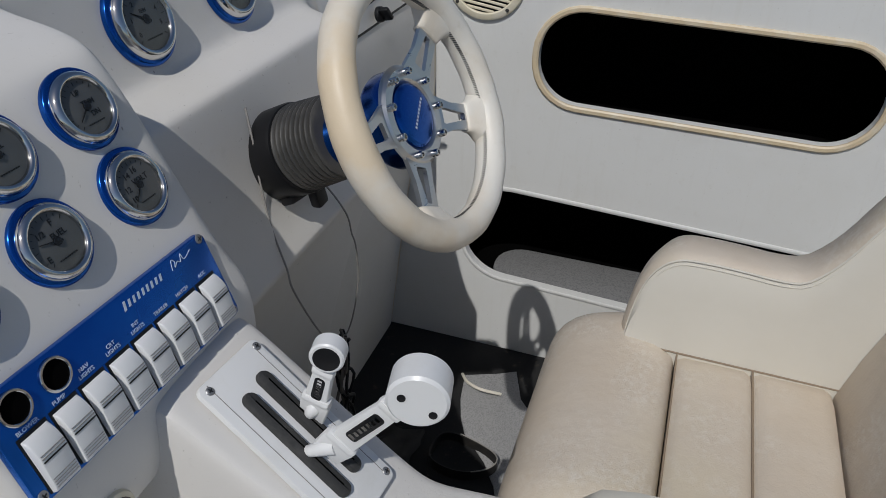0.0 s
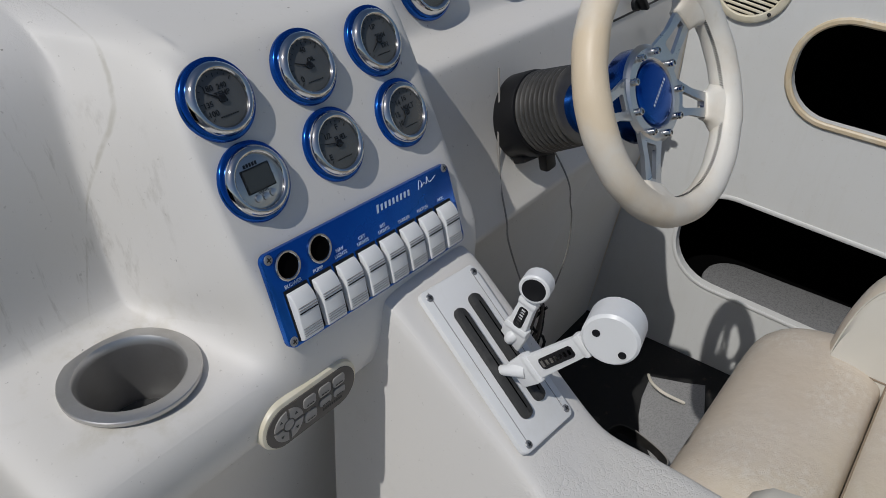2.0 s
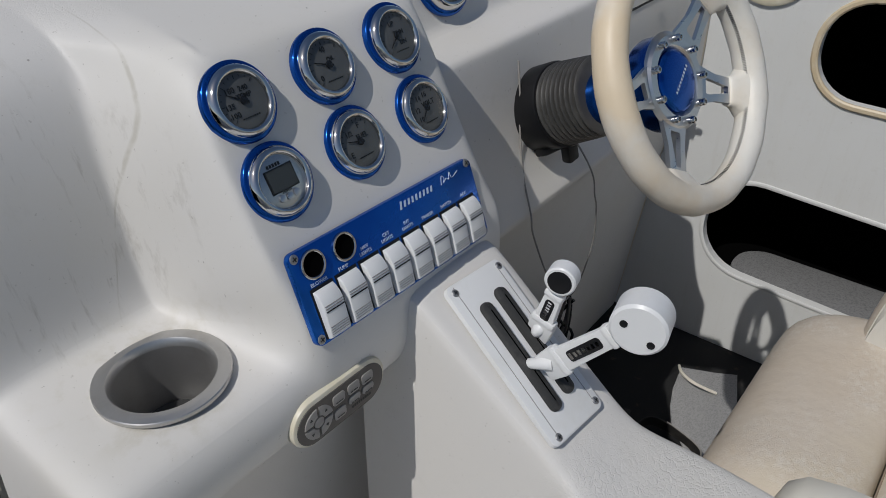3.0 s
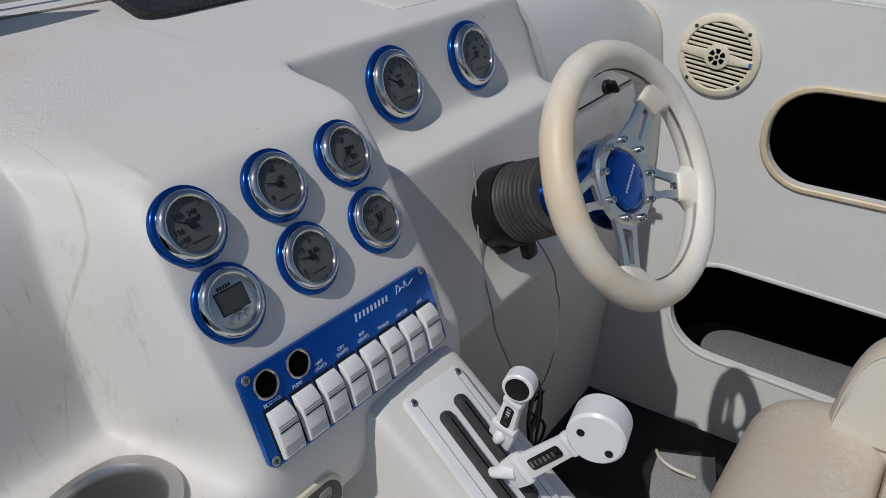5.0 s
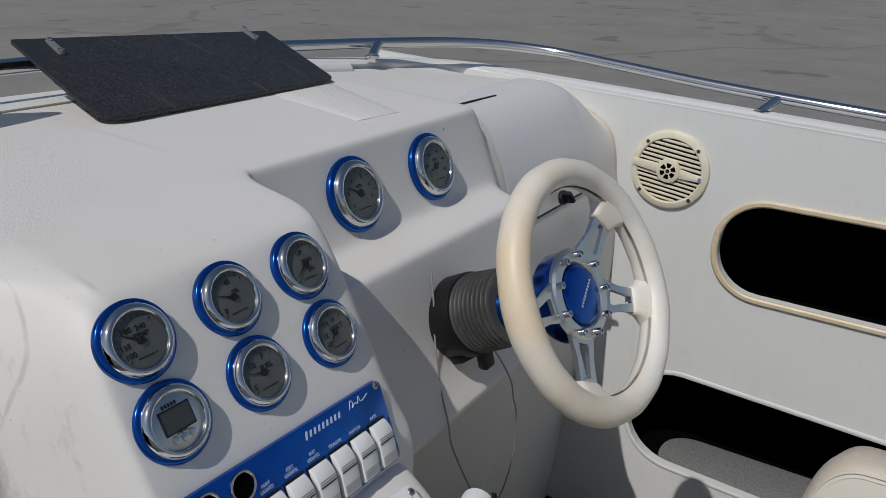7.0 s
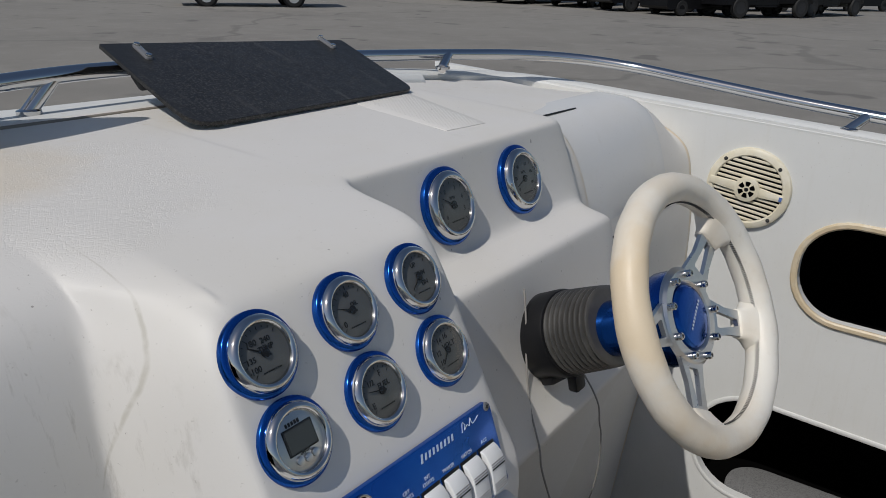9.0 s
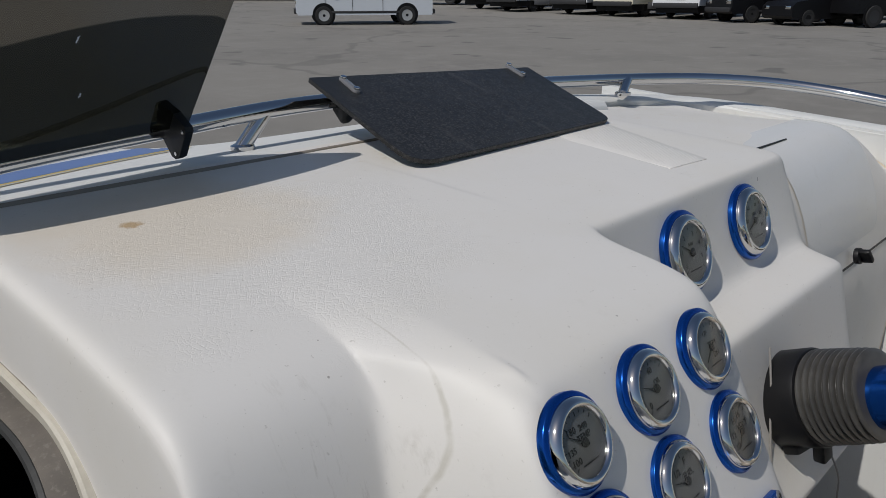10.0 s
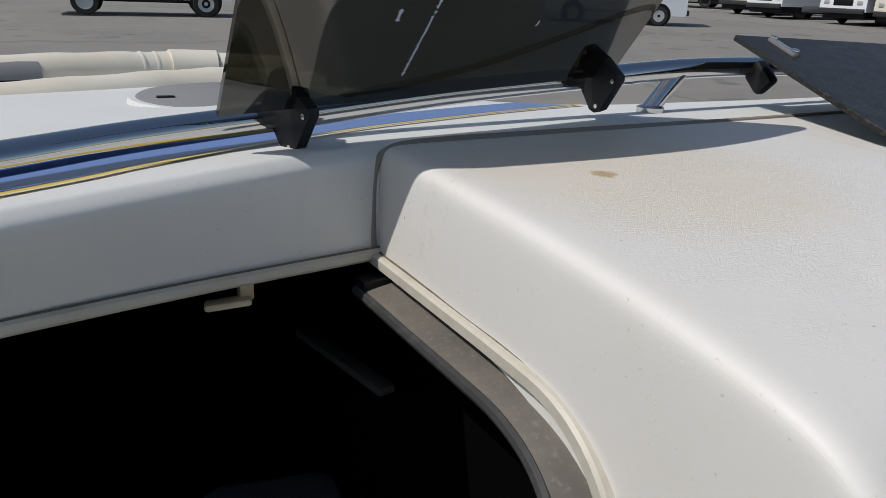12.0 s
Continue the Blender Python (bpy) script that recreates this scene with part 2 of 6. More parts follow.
bc = Mat("black_cloth", (0.012, 0.011, 0.010), 0.7)
BLACKCLOTH = bc.tint(bc.ramp(bc.noise(40.0, 5.0), 0.5, 0.7), (0.035, 0.03, 0.025), 0.6).m
cp = Mat("grey_carpet", (0.20, 0.20, 0.20), 0.95)
cp.tint(cp.ramp(cp.noise(300.0, 3.0), 0.45, 0.65), (0.10, 0.10, 0.10), 0.8).bump(cp.noise(700.0), 0.6, 0.002)
CARPET = cp.m
cp = Mat("pale_carpet", (0.33, 0.325, 0.32), 0.95)
cp.tint(cp.ramp(cp.noise(300.0, 3.0), 0.45, 0.65), (0.19, 0.19, 0.19), 0.8).bump(cp.noise(700.0), 0.6, 0.002)
CARPET_L = cp.m
cp = Mat("black_carpet", (0.010, 0.010, 0.010), 0.95)
cp.tint(cp.ramp(cp.noise(40.0, 6.0), 0.62, 0.75), (0.10, 0.075, 0.05), 0.6).bump(cp.noise(500.0), 0.5, 0.002)
CARPET_B = cp.m
sb = Mat("weathered_board", (0.155, 0.136, 0.115), 0.8)
sb.tint(sb.ramp(sb.noise(18.0, 6.0), 0.4, 0.7), (0.09, 0.08, 0.07), 0.8).tint(sb.ramp(sb.noise(200.0), 0.55, 0.7), (0.25, 0.23, 0.20), 0.4)
BOARD = sb.bump(sb.noise(150.0), 0.4, 0.001).m
tm = Mat("cream_trim", (0.58, 0.47, 0.31), 0.45)
TRIM_G = Mat("grey_white_trim", (0.52, 0.485, 0.41), 0.5)
TRIM_G = TRIM_G.tint(TRIM_G.ramp(TRIM_G.noise(30.0), 0.45, 0.7), (0.40, 0.355, 0.28), 0.7).m
TRIM = tm.tint(tm.ramp(tm.noise(30.0), 0.45, 0.7), (0.64, 0.58, 0.46), 0.7).m
asp = Mat("asphalt", (0.222, 0.208, 0.185), 0.9)
asp.tint(asp.ramp(asp.noise(0.25, 6.0), 0.42, 0.68), (0.165, 0.155, 0.14), 0.6).tint(asp.ramp(asp.noise(1.6, 8.0), 0.5, 0.72), (0.255, 0.240, 0.215), 0.7)
asp.tint(asp.ramp(asp.noise(0.9, 2.0, 0.4), 0.66, 0.72), (0.08, 0.076, 0.07), 0.55)
vor = asp.t.nodes.new("ShaderNodeTexVoronoi")
vor.feature = "DISTANCE_TO_EDGE"
vor.inputs["Scale"].default_value = 0.075
wob = asp.t.nodes.new("ShaderNodeVectorMath")
wob.operation = "MULTIPLY_ADD"
wob.inputs[1].default_value = (5.0, 5.0, 0.0)
wnz = asp.t.nodes.new("ShaderNodeTexNoise")
wnz.inputs["Scale"].default_value = 0.3
asp.t.links.new(asp.coord, wnz.inputs["Vector"])
asp.t.links.new(wnz.outputs["Color"], wob.inputs[0])
asp.t.links.new(asp.coord, wob.inputs[2])
asp.t.links.new(wob.outputs[0], vor.inputs["Vector"])
asp.tint(asp.ramp(vor.outputs["Distance"], 0.013, 0.005), (0.10, 0.095, 0.085), 0.4)
ASPHALT = asp.bump(asp.noise(60.0), 0.4, 0.01).m
STRIPE_B = Mat("blue_stripe", (0.10, 0.17, 0.42), 0.3).m
STRIPE_Y = Mat("yellow_stripe", (0.72, 0.52, 0.10), 0.3).m
be = Mat("beige_vinyl", (0.70, 0.65, 0.55), 0.5)
BEIGE = be.tint(be.ramp(be.noise(6.0), 0.45, 0.7), (0.62, 0.55, 0.42), 0.7).m
SEAM = Mat("dirty_seam", (0.13, 0.10, 0.07), 0.8).m
SEWN = Mat("sewn_seam", (0.26, 0.20, 0.14), 0.8).m
DARKSTEEL = Mat("dark_wheel_steel", (0.035, 0.035, 0.037), 0.6, 0.3).m
GREY = Mat("grey_pad", (0.22, 0.22, 0.225), 0.9).set(Specular_IOR_Level=0.1).m
PAINT_W = Mat("white_paint", (0.72, 0.73, 0.74), 0.35).m
PAINT_S = Mat("silver_paint", (0.55, 0.58, 0.62), 0.35).m
PAINT_K = Mat("black_paint", (0.006, 0.006, 0.007), 0.45).set(Specular_IOR_Level=0.2).m
TYRE = Mat("tyre", (0.015, 0.015, 0.015), 0.8).m
STEEL = Mat("wheel_steel", (0.5, 0.5, 0.5), 0.4, 0.6).m
CARGLASS = Mat("car_glass", (0.02, 0.025, 0.03), 0.05).m
STEELBLUE = Mat("tinted_window", (0.10, 0.22, 0.42), 0.1).m


# ---------------- building blocks ----------------
def axes(o, x, y):
    """A frame at o with the given x and roughly y directions."""
    x = Vector(x).normalized()
    z = x.cross(Vector(y)).normalized()
    y = z.cross(x)
    m = Matrix((x, y, z)).transposed().to_4x4()
    return Matrix.Translation(o) @ m


def mesh_of(name, bm, mat, smooth=True):
    me = bpy.data.meshes.new(name)
    bmesh.ops.recalc_face_normals(bm, faces=bm.faces)
    bm.to_mesh(me)
    bm.free()
    for p in me.polygons:
        p.use_smooth = smooth
    if smooth:
        me.set_sharp_from_angle(angle=radians(38))
    me.materials.append(mat)
    return me


def thing(name, label, category, at=(0, 0, 0), group=""):
    e = new(name)
    e.matrix_basis = at if isinstance(at, Matrix) else Matrix.Translation(at)
    return tagged(e, label, category, group)


def part(name, bm, mat, parent=None, label="", smooth=True):
    ob = new(name, mesh_of(name, bm, mat, smooth))
    if parent is not None:
        ob.parent = parent
        ob.matrix_parent_inverse = parent.matrix_basis.inverted()
    if label:
        ob["label"] = label
    return ob


def setting(name, bm, mat, label, category, smooth=True):
    return tagged(part(name, bm, mat, None, "", smooth), label, category, kind="structure")


def lathe(bm, profile, m=Matrix(), seg=32, close=True):
    """Turns (radius, height) pairs round the frame's z axis."""
    rings = []
    for r, h in profile:
        if r < 1e-6:
            rings.append([bm.verts.new(m @ Vector((0, 0, h)))])
        else:
            rings.append([bm.verts.new(m @ Vector((r * math.cos(2 * math.pi * i / seg), r * math.sin(2 * math.pi * i / seg), h))) for i in range(seg)])
    for a, b in zip(rings, rings[1:]):
        for i in range(seg):
            j = (i + 1) % seg
            q = [a[i % len(a)], a[j % len(a)], b[j % len(b)], b[i % len(b)]]
            q = list(dict.fromkeys(q))
            if len(q) > 2:
                bm.faces.new(q)
    return bm


def disc(bm, r, h, m=Matrix(), seg=32, edge=0.0):
    e = edge or min(r, h) * 0.15
    return lathe(bm, [(0, 0), (r, 0), (r, h - e), (r - e * 0.3, h - e * 0.3), (r - e, h), (0, h)], m, seg)


def ring(bm, r0, r1, h, m=Matrix(), seg=40):
    """A flat ring between two radii, rounded on top."""
    e = (r1 - r0) * 0.25
    return lathe(bm, [(r0, 0), (r1, 0), (r1, h - e), (r1 - e, h), (r0 + e, h), (r0, h - e), (r0, 0)], m, seg)


def block(bm, size, m=Matrix(), bevel=0.002, seg=2):
    g = bmesh.ops.create_cube(bm, size=1.0, matrix=m @ Matrix.Diagonal((*size, 1)))
    if bevel:
        es = list({e for v in g["verts"] for e in v.link_edges})
        bmesh.ops.bevel(bm, geom=es, offset=min(bevel, min(size) * 0.45), segments=seg, affect="EDGES", profile=0.5)
    return bm


def outline(w, h, r, seg=6):
    """Corner points of a rounded rectangle, anticlockwise."""
    pts = []
    for cx, cy, a0 in ((w / 2 - r, h / 2 - r, 0), (-w / 2 + r, h / 2 - r, 90), (-w / 2 + r, -h / 2 + r, 180), (w / 2 - r, -h / 2 + r, 270)):
        for i in range(seg + 1):
            a = radians(a0 + 90 * i / seg)
            pts.append((cx + r * math.cos(a), cy + r * math.sin(a)))
    return pts


def slab(bm, pts, h, m=Matrix(), edge=0.0):
    """A plate of height h over an outline, with a chamfered upper edge."""
    e = edge or h * 0.3
    n = len(pts)
    cx, cy = sum(p[0] for p in pts) / n, sum(p[1] for p in pts) / n

    def lay(z, inset):
        out = []
        for i, (x, y) in enumerate(pts):
            x0, y0 = pts[i - 1]
            x1, y1 = pts[(i + 1) % n]
            nx, ny = y1 - y0, -(x1 - x0)
            le = math.hypot(nx, ny) or 1
            out.append(bm.verts.new(m @ Vector((x - inset * nx / le, y - inset * ny / le, z))))
        return out

    rings = [lay(0, 0), lay(h - e, 0), lay(h - e * 0.3, e * 0.3), lay(h, e)]
    for a, b in zip(rings, rings[1:]):
        for i in range(n):
            bm.faces.new((a[i], a[(i + 1) % n], b[(i + 1) % n], b[i]))
    bm.faces.new(rings[-1])
    bm.faces.new(rings[0][::-1])
    return bm


def frame_of(bm, outer, inner, h, m=Matrix(), edge=0.002):
    """A flat frame between two outlines of equally many points, with rounded edges."""
    n = len(outer)
    loops = []
    for pts, z in ((inner, 0), (inner, h - edge), (inner, h), (outer, h), (outer, h - edge), (outer, 0)):
        loops.append([pts, z])
    vs = []
    for k, (pts, z) in enumerate(loops):
        f = {2: 0.25, 3: 0.75}.get(k)
        if f is None:
            vs.append([bm.verts.new(m @ Vector((*p, z))) for p in pts])
        else:
            vs.append([bm.verts.new(m @ Vector((a[0] * (1 - f) + b[0] * f, a[1] * (1 - f) + b[1] * f, z))) for a, b in zip(inner, outer)])
    for a, b in zip(vs, vs[1:] + vs[:1]):
        for i in range(n):
            bm.faces.new((a[i], a[(i + 1) % n], b[(i + 1) % n], b[i]))
    return bm


def tube(bm, pts, r, seg=14, caps=True, radii=None):
    """A round tube along points."""
    pts = [Vector(p) for p in pts]
    rings, up = [], None
    for i, p in enumerate(pts):
        d = (pts[min(i + 1, len(pts) - 1)] - pts[max(i - 1, 0)]).normalized()
        if up is None:
            up = d.orthogonal().normalized()
        up = (up - d * up.dot(d)).normalized()
        side = d.cross(up)
        rr = radii[i] if radii else r
        rings.append([bm.verts.new(p + rr * (math.cos(2 * math.pi * k / seg) * up + math.sin(2 * math.pi * k / seg) * side)) for k in range(seg)])
    for a, b in zip(rings, rings[1:]):
        for k in range(seg):
            bm.faces.new((a[k], a[(k + 1) % seg], b[(k + 1) % seg], b[k]))
    if caps:
        bm.faces.new(rings[0][::-1])
        bm.faces.new(rings[-1])
    return bm


def curve(pts, steps=8):
    """A smooth line through points."""
    pts = [Vector(p) for p in pts]
    out = []
    for i in range(len(pts) - 1):
        p0, p1, p2, p3 = pts[max(i - 1, 0)], pts[i], pts[i + 1], pts[min(i + 2, len(pts) - 1)]
        for s in range(steps):
            t = s / steps
            out.append(0.5 * ((2 * p1) + (p2 - p0) * t + (2 * p0 - 5 * p1 + 4 * p2 - p3) * t * t + (3 * p1 - p0 - 3 * p2 + p3) * t ** 3))
    out.append(pts[-1])
    return out


def grid(bm, rows):
    vs = [[bm.verts.new(p) for p in row] for row in rows]
    for a, b in zip(vs, vs[1:]):
        for i in range(len(a) - 1):
            bm.faces.new((a[i], a[i + 1], b[i + 1], b[i]))
    return bm


def soften(ob, levels=2):
    s = ob.modifiers.new("smooth", "SUBSURF")
    s.levels = s.render_levels = levels
    return ob


def text(name, words, size, m, mat, parent, depth=0.0002, bold=0.0):
    cu = bpy.data.curves.new(name, "FONT")
    cu.body, cu.size, cu.align_x, cu.align_y, cu.extrude, cu.offset = words, size, "CENTER", "CENTER", depth, bold
    cu.resolution_u = 2
    tmp = bpy.data.objects.new(name, cu)
    scene.collection.objects.link(tmp)
    me = bpy.data.meshes.new_from_object(tmp.evaluated_get(bpy.context.evaluated_depsgraph_get()))
    bpy.data.objects.remove(tmp)
    bpy.data.curves.remove(cu)
    me.transform(m)
    me.materials.clear()
    me.materials.append(mat)
    ob = new(name, me)
    if parent is not None:
        ob.parent = parent
        ob.matrix_parent_inverse = parent.matrix_basis.inverted()
    return ob


def bars(bm, m, spans, h, depth=0.0004):
    """Plain flat bars side by side: (centre x, width)."""
    for x, w in spans:
        block(bm, (w, h, depth), m @ Matrix.Translation((x, 0, depth / 2)), 0)
    return bm


# The sloping instrument face, the shifter face and the column all have frames of their own.
FACE_UP, FACE_N = Vector((0, 0.454, 0.891)), Vector((0, -0.891, 0.454))


def on_face(x, z, lift=0.0):
    return axes(Vector((x, 0.548 + 0.5095 * (z - 0.985), z)) + lift * FACE_N, (1, 0, 0), FACE_UP)


# ---------------- ground and distance ----------------
GROUND = -0.65
RISE = (0.011, 0.0189)


def ground_at(x, y):
    return GROUND + RISE[0] * x + RISE[1] * y


bm = bmesh.new()
lathe(bm, [(r, 0) for r in (0, 6, 14, 30, 60, 120, 300, 700)], Matrix(), 48)
for v in bm.verts:
    v.co.z = ground_at(v.co.x, v.co.y)
setting("ground", bm, ASPHALT, "worn grey asphalt lot with cracks and oil spots", "ground", False)

# ---------------- dash moulding ----------------
SCOOP = [(1.24, 1.203), (1.10, 1.201), (0.98, 1.196), (0.88, 1.188), (0.80, 1.177), (0.765, 1.165), (0.740, 1.140), (0.724, 1.10), (0.710, 1.04), (0.702, 0.970), (0.694, 0.945), (0.679, 0.9365), (0.562, 0.9305), (0.540, 0.921), (0.5305, 0.897), (0.5350, 0.868), (0.548, 0.846), (0.60, 0.834), (0.66, 0.70), (0.70, 0.5), (0.845, 0.0)]
BLOCK = [(1.24, 1.203), (1.10, 1.201), (0.98, 1.196), (0.90, 1.1905), (0.74, 1.178), (0.66, 1.169), (0.643, 1.157), (0.630, 1.140), (0.613, 1.113), (0.583, 1.054), (0.555, 1.00), (0.5405, 0.962), (0.533, 0.938), (0.531, 0.905), (0.534, 0.872), (0.543, 0.848), (0.562, 0.829), (0.61, 0.815), (0.66, 0.70), (0.70, 0.5), (0.845, 0.0)]
TACH = [(1.24, 1.203), (1.10, 1.201), (0.95, 1.193), (0.86, 1.1875), (0.80, 1.1825), (0.789, 1.180), (0.785, 1.173), (0.781, 1.155), (0.764, 1.10), (0.752, 1.067), (0.742, 1.054), (0.701, 1.048), (0.687, 1.0460), (0.6800, 1.0408), (0.6765, 1.026), (0.643, 0.888), (0.608, 0.835), (0.606, 0.824), (0.624, 0.806), (0.70, 0.60), (0.845, 0.0)]
GLOVE = [(1.24, 1.198), (1.15, 1.194), (1.06, 1.188), (0.98, 1.182), (0.91, 1.176), (0.855, 1.170), (0.825, 1.158), (0.798, 1.134), (0.777, 1.10), (0.757, 1.05), (0.745, 1.0), (0.738, 0.965), (0.733, 0.945), (0.726, 0.90), (0.725, 0.80), (0.725, 0.74), (0.727, 0.68), (0.733, 0.660), (0.75, 0.648), (0.79, 0.50), (0.845, 0.0)]
WALLP = [(1.24, 1.178), (1.15, 1.166), (1.06, 1.150), (0.98, 1.136), (0.91, 1.121), (0.855, 1.106), (0.82, 1.095), (0.785, 1.078), (0.760, 1.058), (0.746, 1.03), (0.739, 0.99), (0.737, 0.965)] + GLOVE[12:]


def section(x, prof):
    return [Vector((x, y, z)) for y, z in prof]


def mixed(a, b, t):
    return [(p[0] * (1 - t) + q[0] * t, p[1] * (1 - t) + q[1] * t) for p, q in zip(a, b)]


LOW = [1.096, 1.096, 1.092, 1.050, 0.97, 0.91, 0.85, 0.78, 0.70, 0.63, 0.56, 0.47, 0.36, 0.28, 0.22, 0.16, 0.12, 0.09, 0.06, 0.03, 0.0]
rows = [[Vector((0.784, y, lo)) for (y, z), lo in zip(SCOOP, LOW)]]
rows += [[Vector((0.784, y, lo * 0.6 + z * 0.4 - 0.004)) for (y, z), lo in zip(SCOOP, LOW)], [Vector((0.785, y, z - 0.020)) for y, z in SCOOP], section(0.7865, [(y, z - 0.007) for y, z in SCOOP]), section(0.794, [(y, z - 0.001) for y, z in SCOOP]), section(0.808, SCOOP), section(0.85, SCOOP), section(0.88, SCOOP), section(0.905, SCOOP), section(0.910, SCOOP)]
for row, k in zip(rows, (0.055, 0.048, 0.032, 0.022, 0.014)):
    for i, p in enumerate(row):
        p.x -= k * (0 if i < 7 else 0.25 if i == 7 else 0.55 if i == 8 else 0.85 if i == 9 else 1.0)


def turned(a, b, x, spans):
    """Goes from one profile to the next, each of its points over a span of x of its own."""
    out = []
    for p, q, (x0, x1, ease) in zip(a, b, spans):
        t = max(0.0, min(1.0, (x - x0) / (x1 - x0)))
        t = t * t * (3 - 2 * t) if ease == 0 else math.sqrt(1 - (1 - t) ** 2) if ease == 1 else t if ease == 3 else math.sin(t * math.pi / 2)
        out.append((p[0] * (1 - t) + q[0] * t, p[1] * (1 - t) + q[1] * t))
    return out


SIDE = [(0.930, 0.986, 3)] * 6 + [(0.928, 0.974, 0), (0.917, 0.962, 0), (0.911, 0.955, 0), (0.911, 0.952, 0), (0.911, 0.954, 0), (0.918, 0.962, 0), (0.922, 0.975, 0)] + [(0.922, 0.985, 0)] * 8
rows += [section(x, turned(SCOOP, BLOCK, x, SIDE)) for x in (0.914, 0.919, 0.925, 0.930, 0.937, 0.945, 0.952, 0.959, 0.966, 0.973, 0.980, 0.988, 1.0)] + [section(1.05, BLOCK), section(1.1, BLOCK), section(1.19, BLOCK)]
NOOK = [(1.2335, 1.246, 0)] * 4 + [(1.2335, 1.268, 1)] * 7 + [(1.2335, 1.2455, 0)] * 10
rows += [section(1.228, BLOCK)] + [section(x, turned(BLOCK, TACH, x, NOOK)) for x in (1.2345, 1.2375, 1.242, 1.247, 1.254, 1.262, 1.270)] + [section(1.4, TACH), section(1.55, TACH), section(1.70, TACH)]
rows += [section(1.755, TACH), section(1.775, mixed(TACH, GLOVE, 0.25)), section(1.79, mixed(TACH, GLOVE, 0.95)), section(1.81, GLOVE), section(1.95, GLOVE), section(2.10, GLOVE), section(2.19, mixed(GLOVE, WALLP, 0.06)), section(2.235, mixed(GLOVE, WALLP, 0.35)), section(2.268, mixed(GLOVE, WALLP, 0.85)), section(2.285, WALLP), section(2.3085, WALLP)]
for row in rows:
    for p in row:
        if p.x > 1.78:
            p.z -= 0.085 * (min(p.x, 2.19) - 1.78) * max(0.0, min(1.0, (p.y - 0.86) / 0.25)) * (1 if p.x < 2.2 else 0.65)
bm = grid(bmesh.new(), rows)
crease = bm.edges.layers.float.new("crease_edge")
for e in bm.edges:
    a, b = (v.co for v in e.verts)
    if abs(a.x - b.x) > 0.002 and min(a.x, b.x) > 1.244 and max(a.x, b.x) < 1.80 and abs(a.y - 0.608) < 0.001 and abs(b.y - 0.608) < 0.03:
        e[crease] = 0.6
    if abs(a.x - b.x) > 0.002 and all(0.929 < p.x < 0.99 and abs(p.y - 0.765 + 1.875 * min(0.056, p.x - 0.93)) < 0.004 and p.z > 1.15 for p in (a, b)):
        e[crease] = 0.45
dash = soften(setting("dash_moulding", bm, GEL_DASH, "white gelcoat dash moulding, yellowed and crazed on top", "dash"), 3)

# the round cut-out for the cup holder
CUP = Vector((0.869, 0.618, 0.936))
smooth_mesh = bpy.data.meshes.new_from_object(dash.evaluated_get(bpy.context.evaluated_depsgraph_get()))
dash.modifiers.clear()
bm = bmesh.new()
bm.from_mesh(smooth_mesh)
bmesh.ops.delete(bm, geom=[f for f in bm.faces if (f.calc_center_median().xy - CUP.xy).length < 0.0465 and f.calc_center_median().z > 0.90], context="FACES")
bm.to_mesh(dash.data)
bm.free()
for p in dash.data.polygons:
    p.use_smooth = True

# ---------------- cockpit ----------------
def wall_plate(x0, x1, y0, y1, z_low, z_high, holes):
    """An upright liner wall with rounded openings through it: holes are outlines in (y, z)."""
    bm = bmesh.new()
    for x in (x0, x1):
        loops = [[(y0, z_low), (y1, z_low), (y1, z_high(y1))] + [(y, z_high(y)) for y in np.linspace(y1, y0, 12)[1:]]] + holes
        edges = []
        for lp in loops:
            vs = [bm.verts.new((x, y, z)) for y, z in lp]
            edges += [bm.edges.new((vs[i], vs[(i + 1) % len(vs)])) for i in range(len(vs))]
        bmesh.ops.triangle_fill(bm, edges=edges, use_beauty=True)
    bm.verts.ensure_lookup_table()
    half = len(bm.verts) // 2
    k = 0
    for lp in loops:
        n = len(lp)
        for i in range(n):
            bm.faces.new((bm.verts[k + i], bm.verts[k + (i + 1) % n], bm.verts[half + k + (i + 1) % n], bm.verts[half + k + i]))
        k += n
    return bm


WALL = 2.31
def sheer(y):
    return 1.092 + 0.062 * (y + 0.0)


def oblong(cy, cz, w, h, r, tilt, seg=8):
    c, s = math.cos(radians(tilt)), math.sin(radians(tilt))
    return [(cy + a * c - b * s, cz + a * s + b * c) for a, b in outline(w, h, r, seg)]


UP_HOLE = oblong(0.150, 0.830, 0.682, 0.204, 0.094, 1.0)
LOW_HOLE = oblong(0.12, 0.347, 1.05, 0.255, 0.115, 2.5)
setting("wall_starboard", wall_plate(WALL, WALL + 0.02, -1.3, 1.45, 0.0, sheer, [UP_HOLE, LOW_HOLE]), LINER, "white moulded cockpit side with two oblong openings", "wall", False)

bm = bmesh.new()
mw = axes((WALL, 0, 0), (0, 1, 0), (0, 0, 1))
mw = Matrix(((0, 0, -1, WALL), (1, 0, 0, 0), (0, 1, 0, 0), (0, 0, 0, 1)))
frame_of(bm, oblong(0.150, 0.830, 0.710, 0.232, 0.108, 1.0), UP_HOLE, 0.007, mw, 0.003)
tagged(part("opening_trim", bm, TRIM), "cream moulded trim round the upper side opening", "trim", kind="structure")
bm = bmesh.new()
frame_of(bm, oblong(0.12, 0.347, 1.072, 0.277, 0.126, 2.5), LOW_HOLE, 0.003, mw, 0.0015)
tagged(part("opening_trim", bm, LINER), "white moulded lip round the lower side opening", "trim", kind="structure")

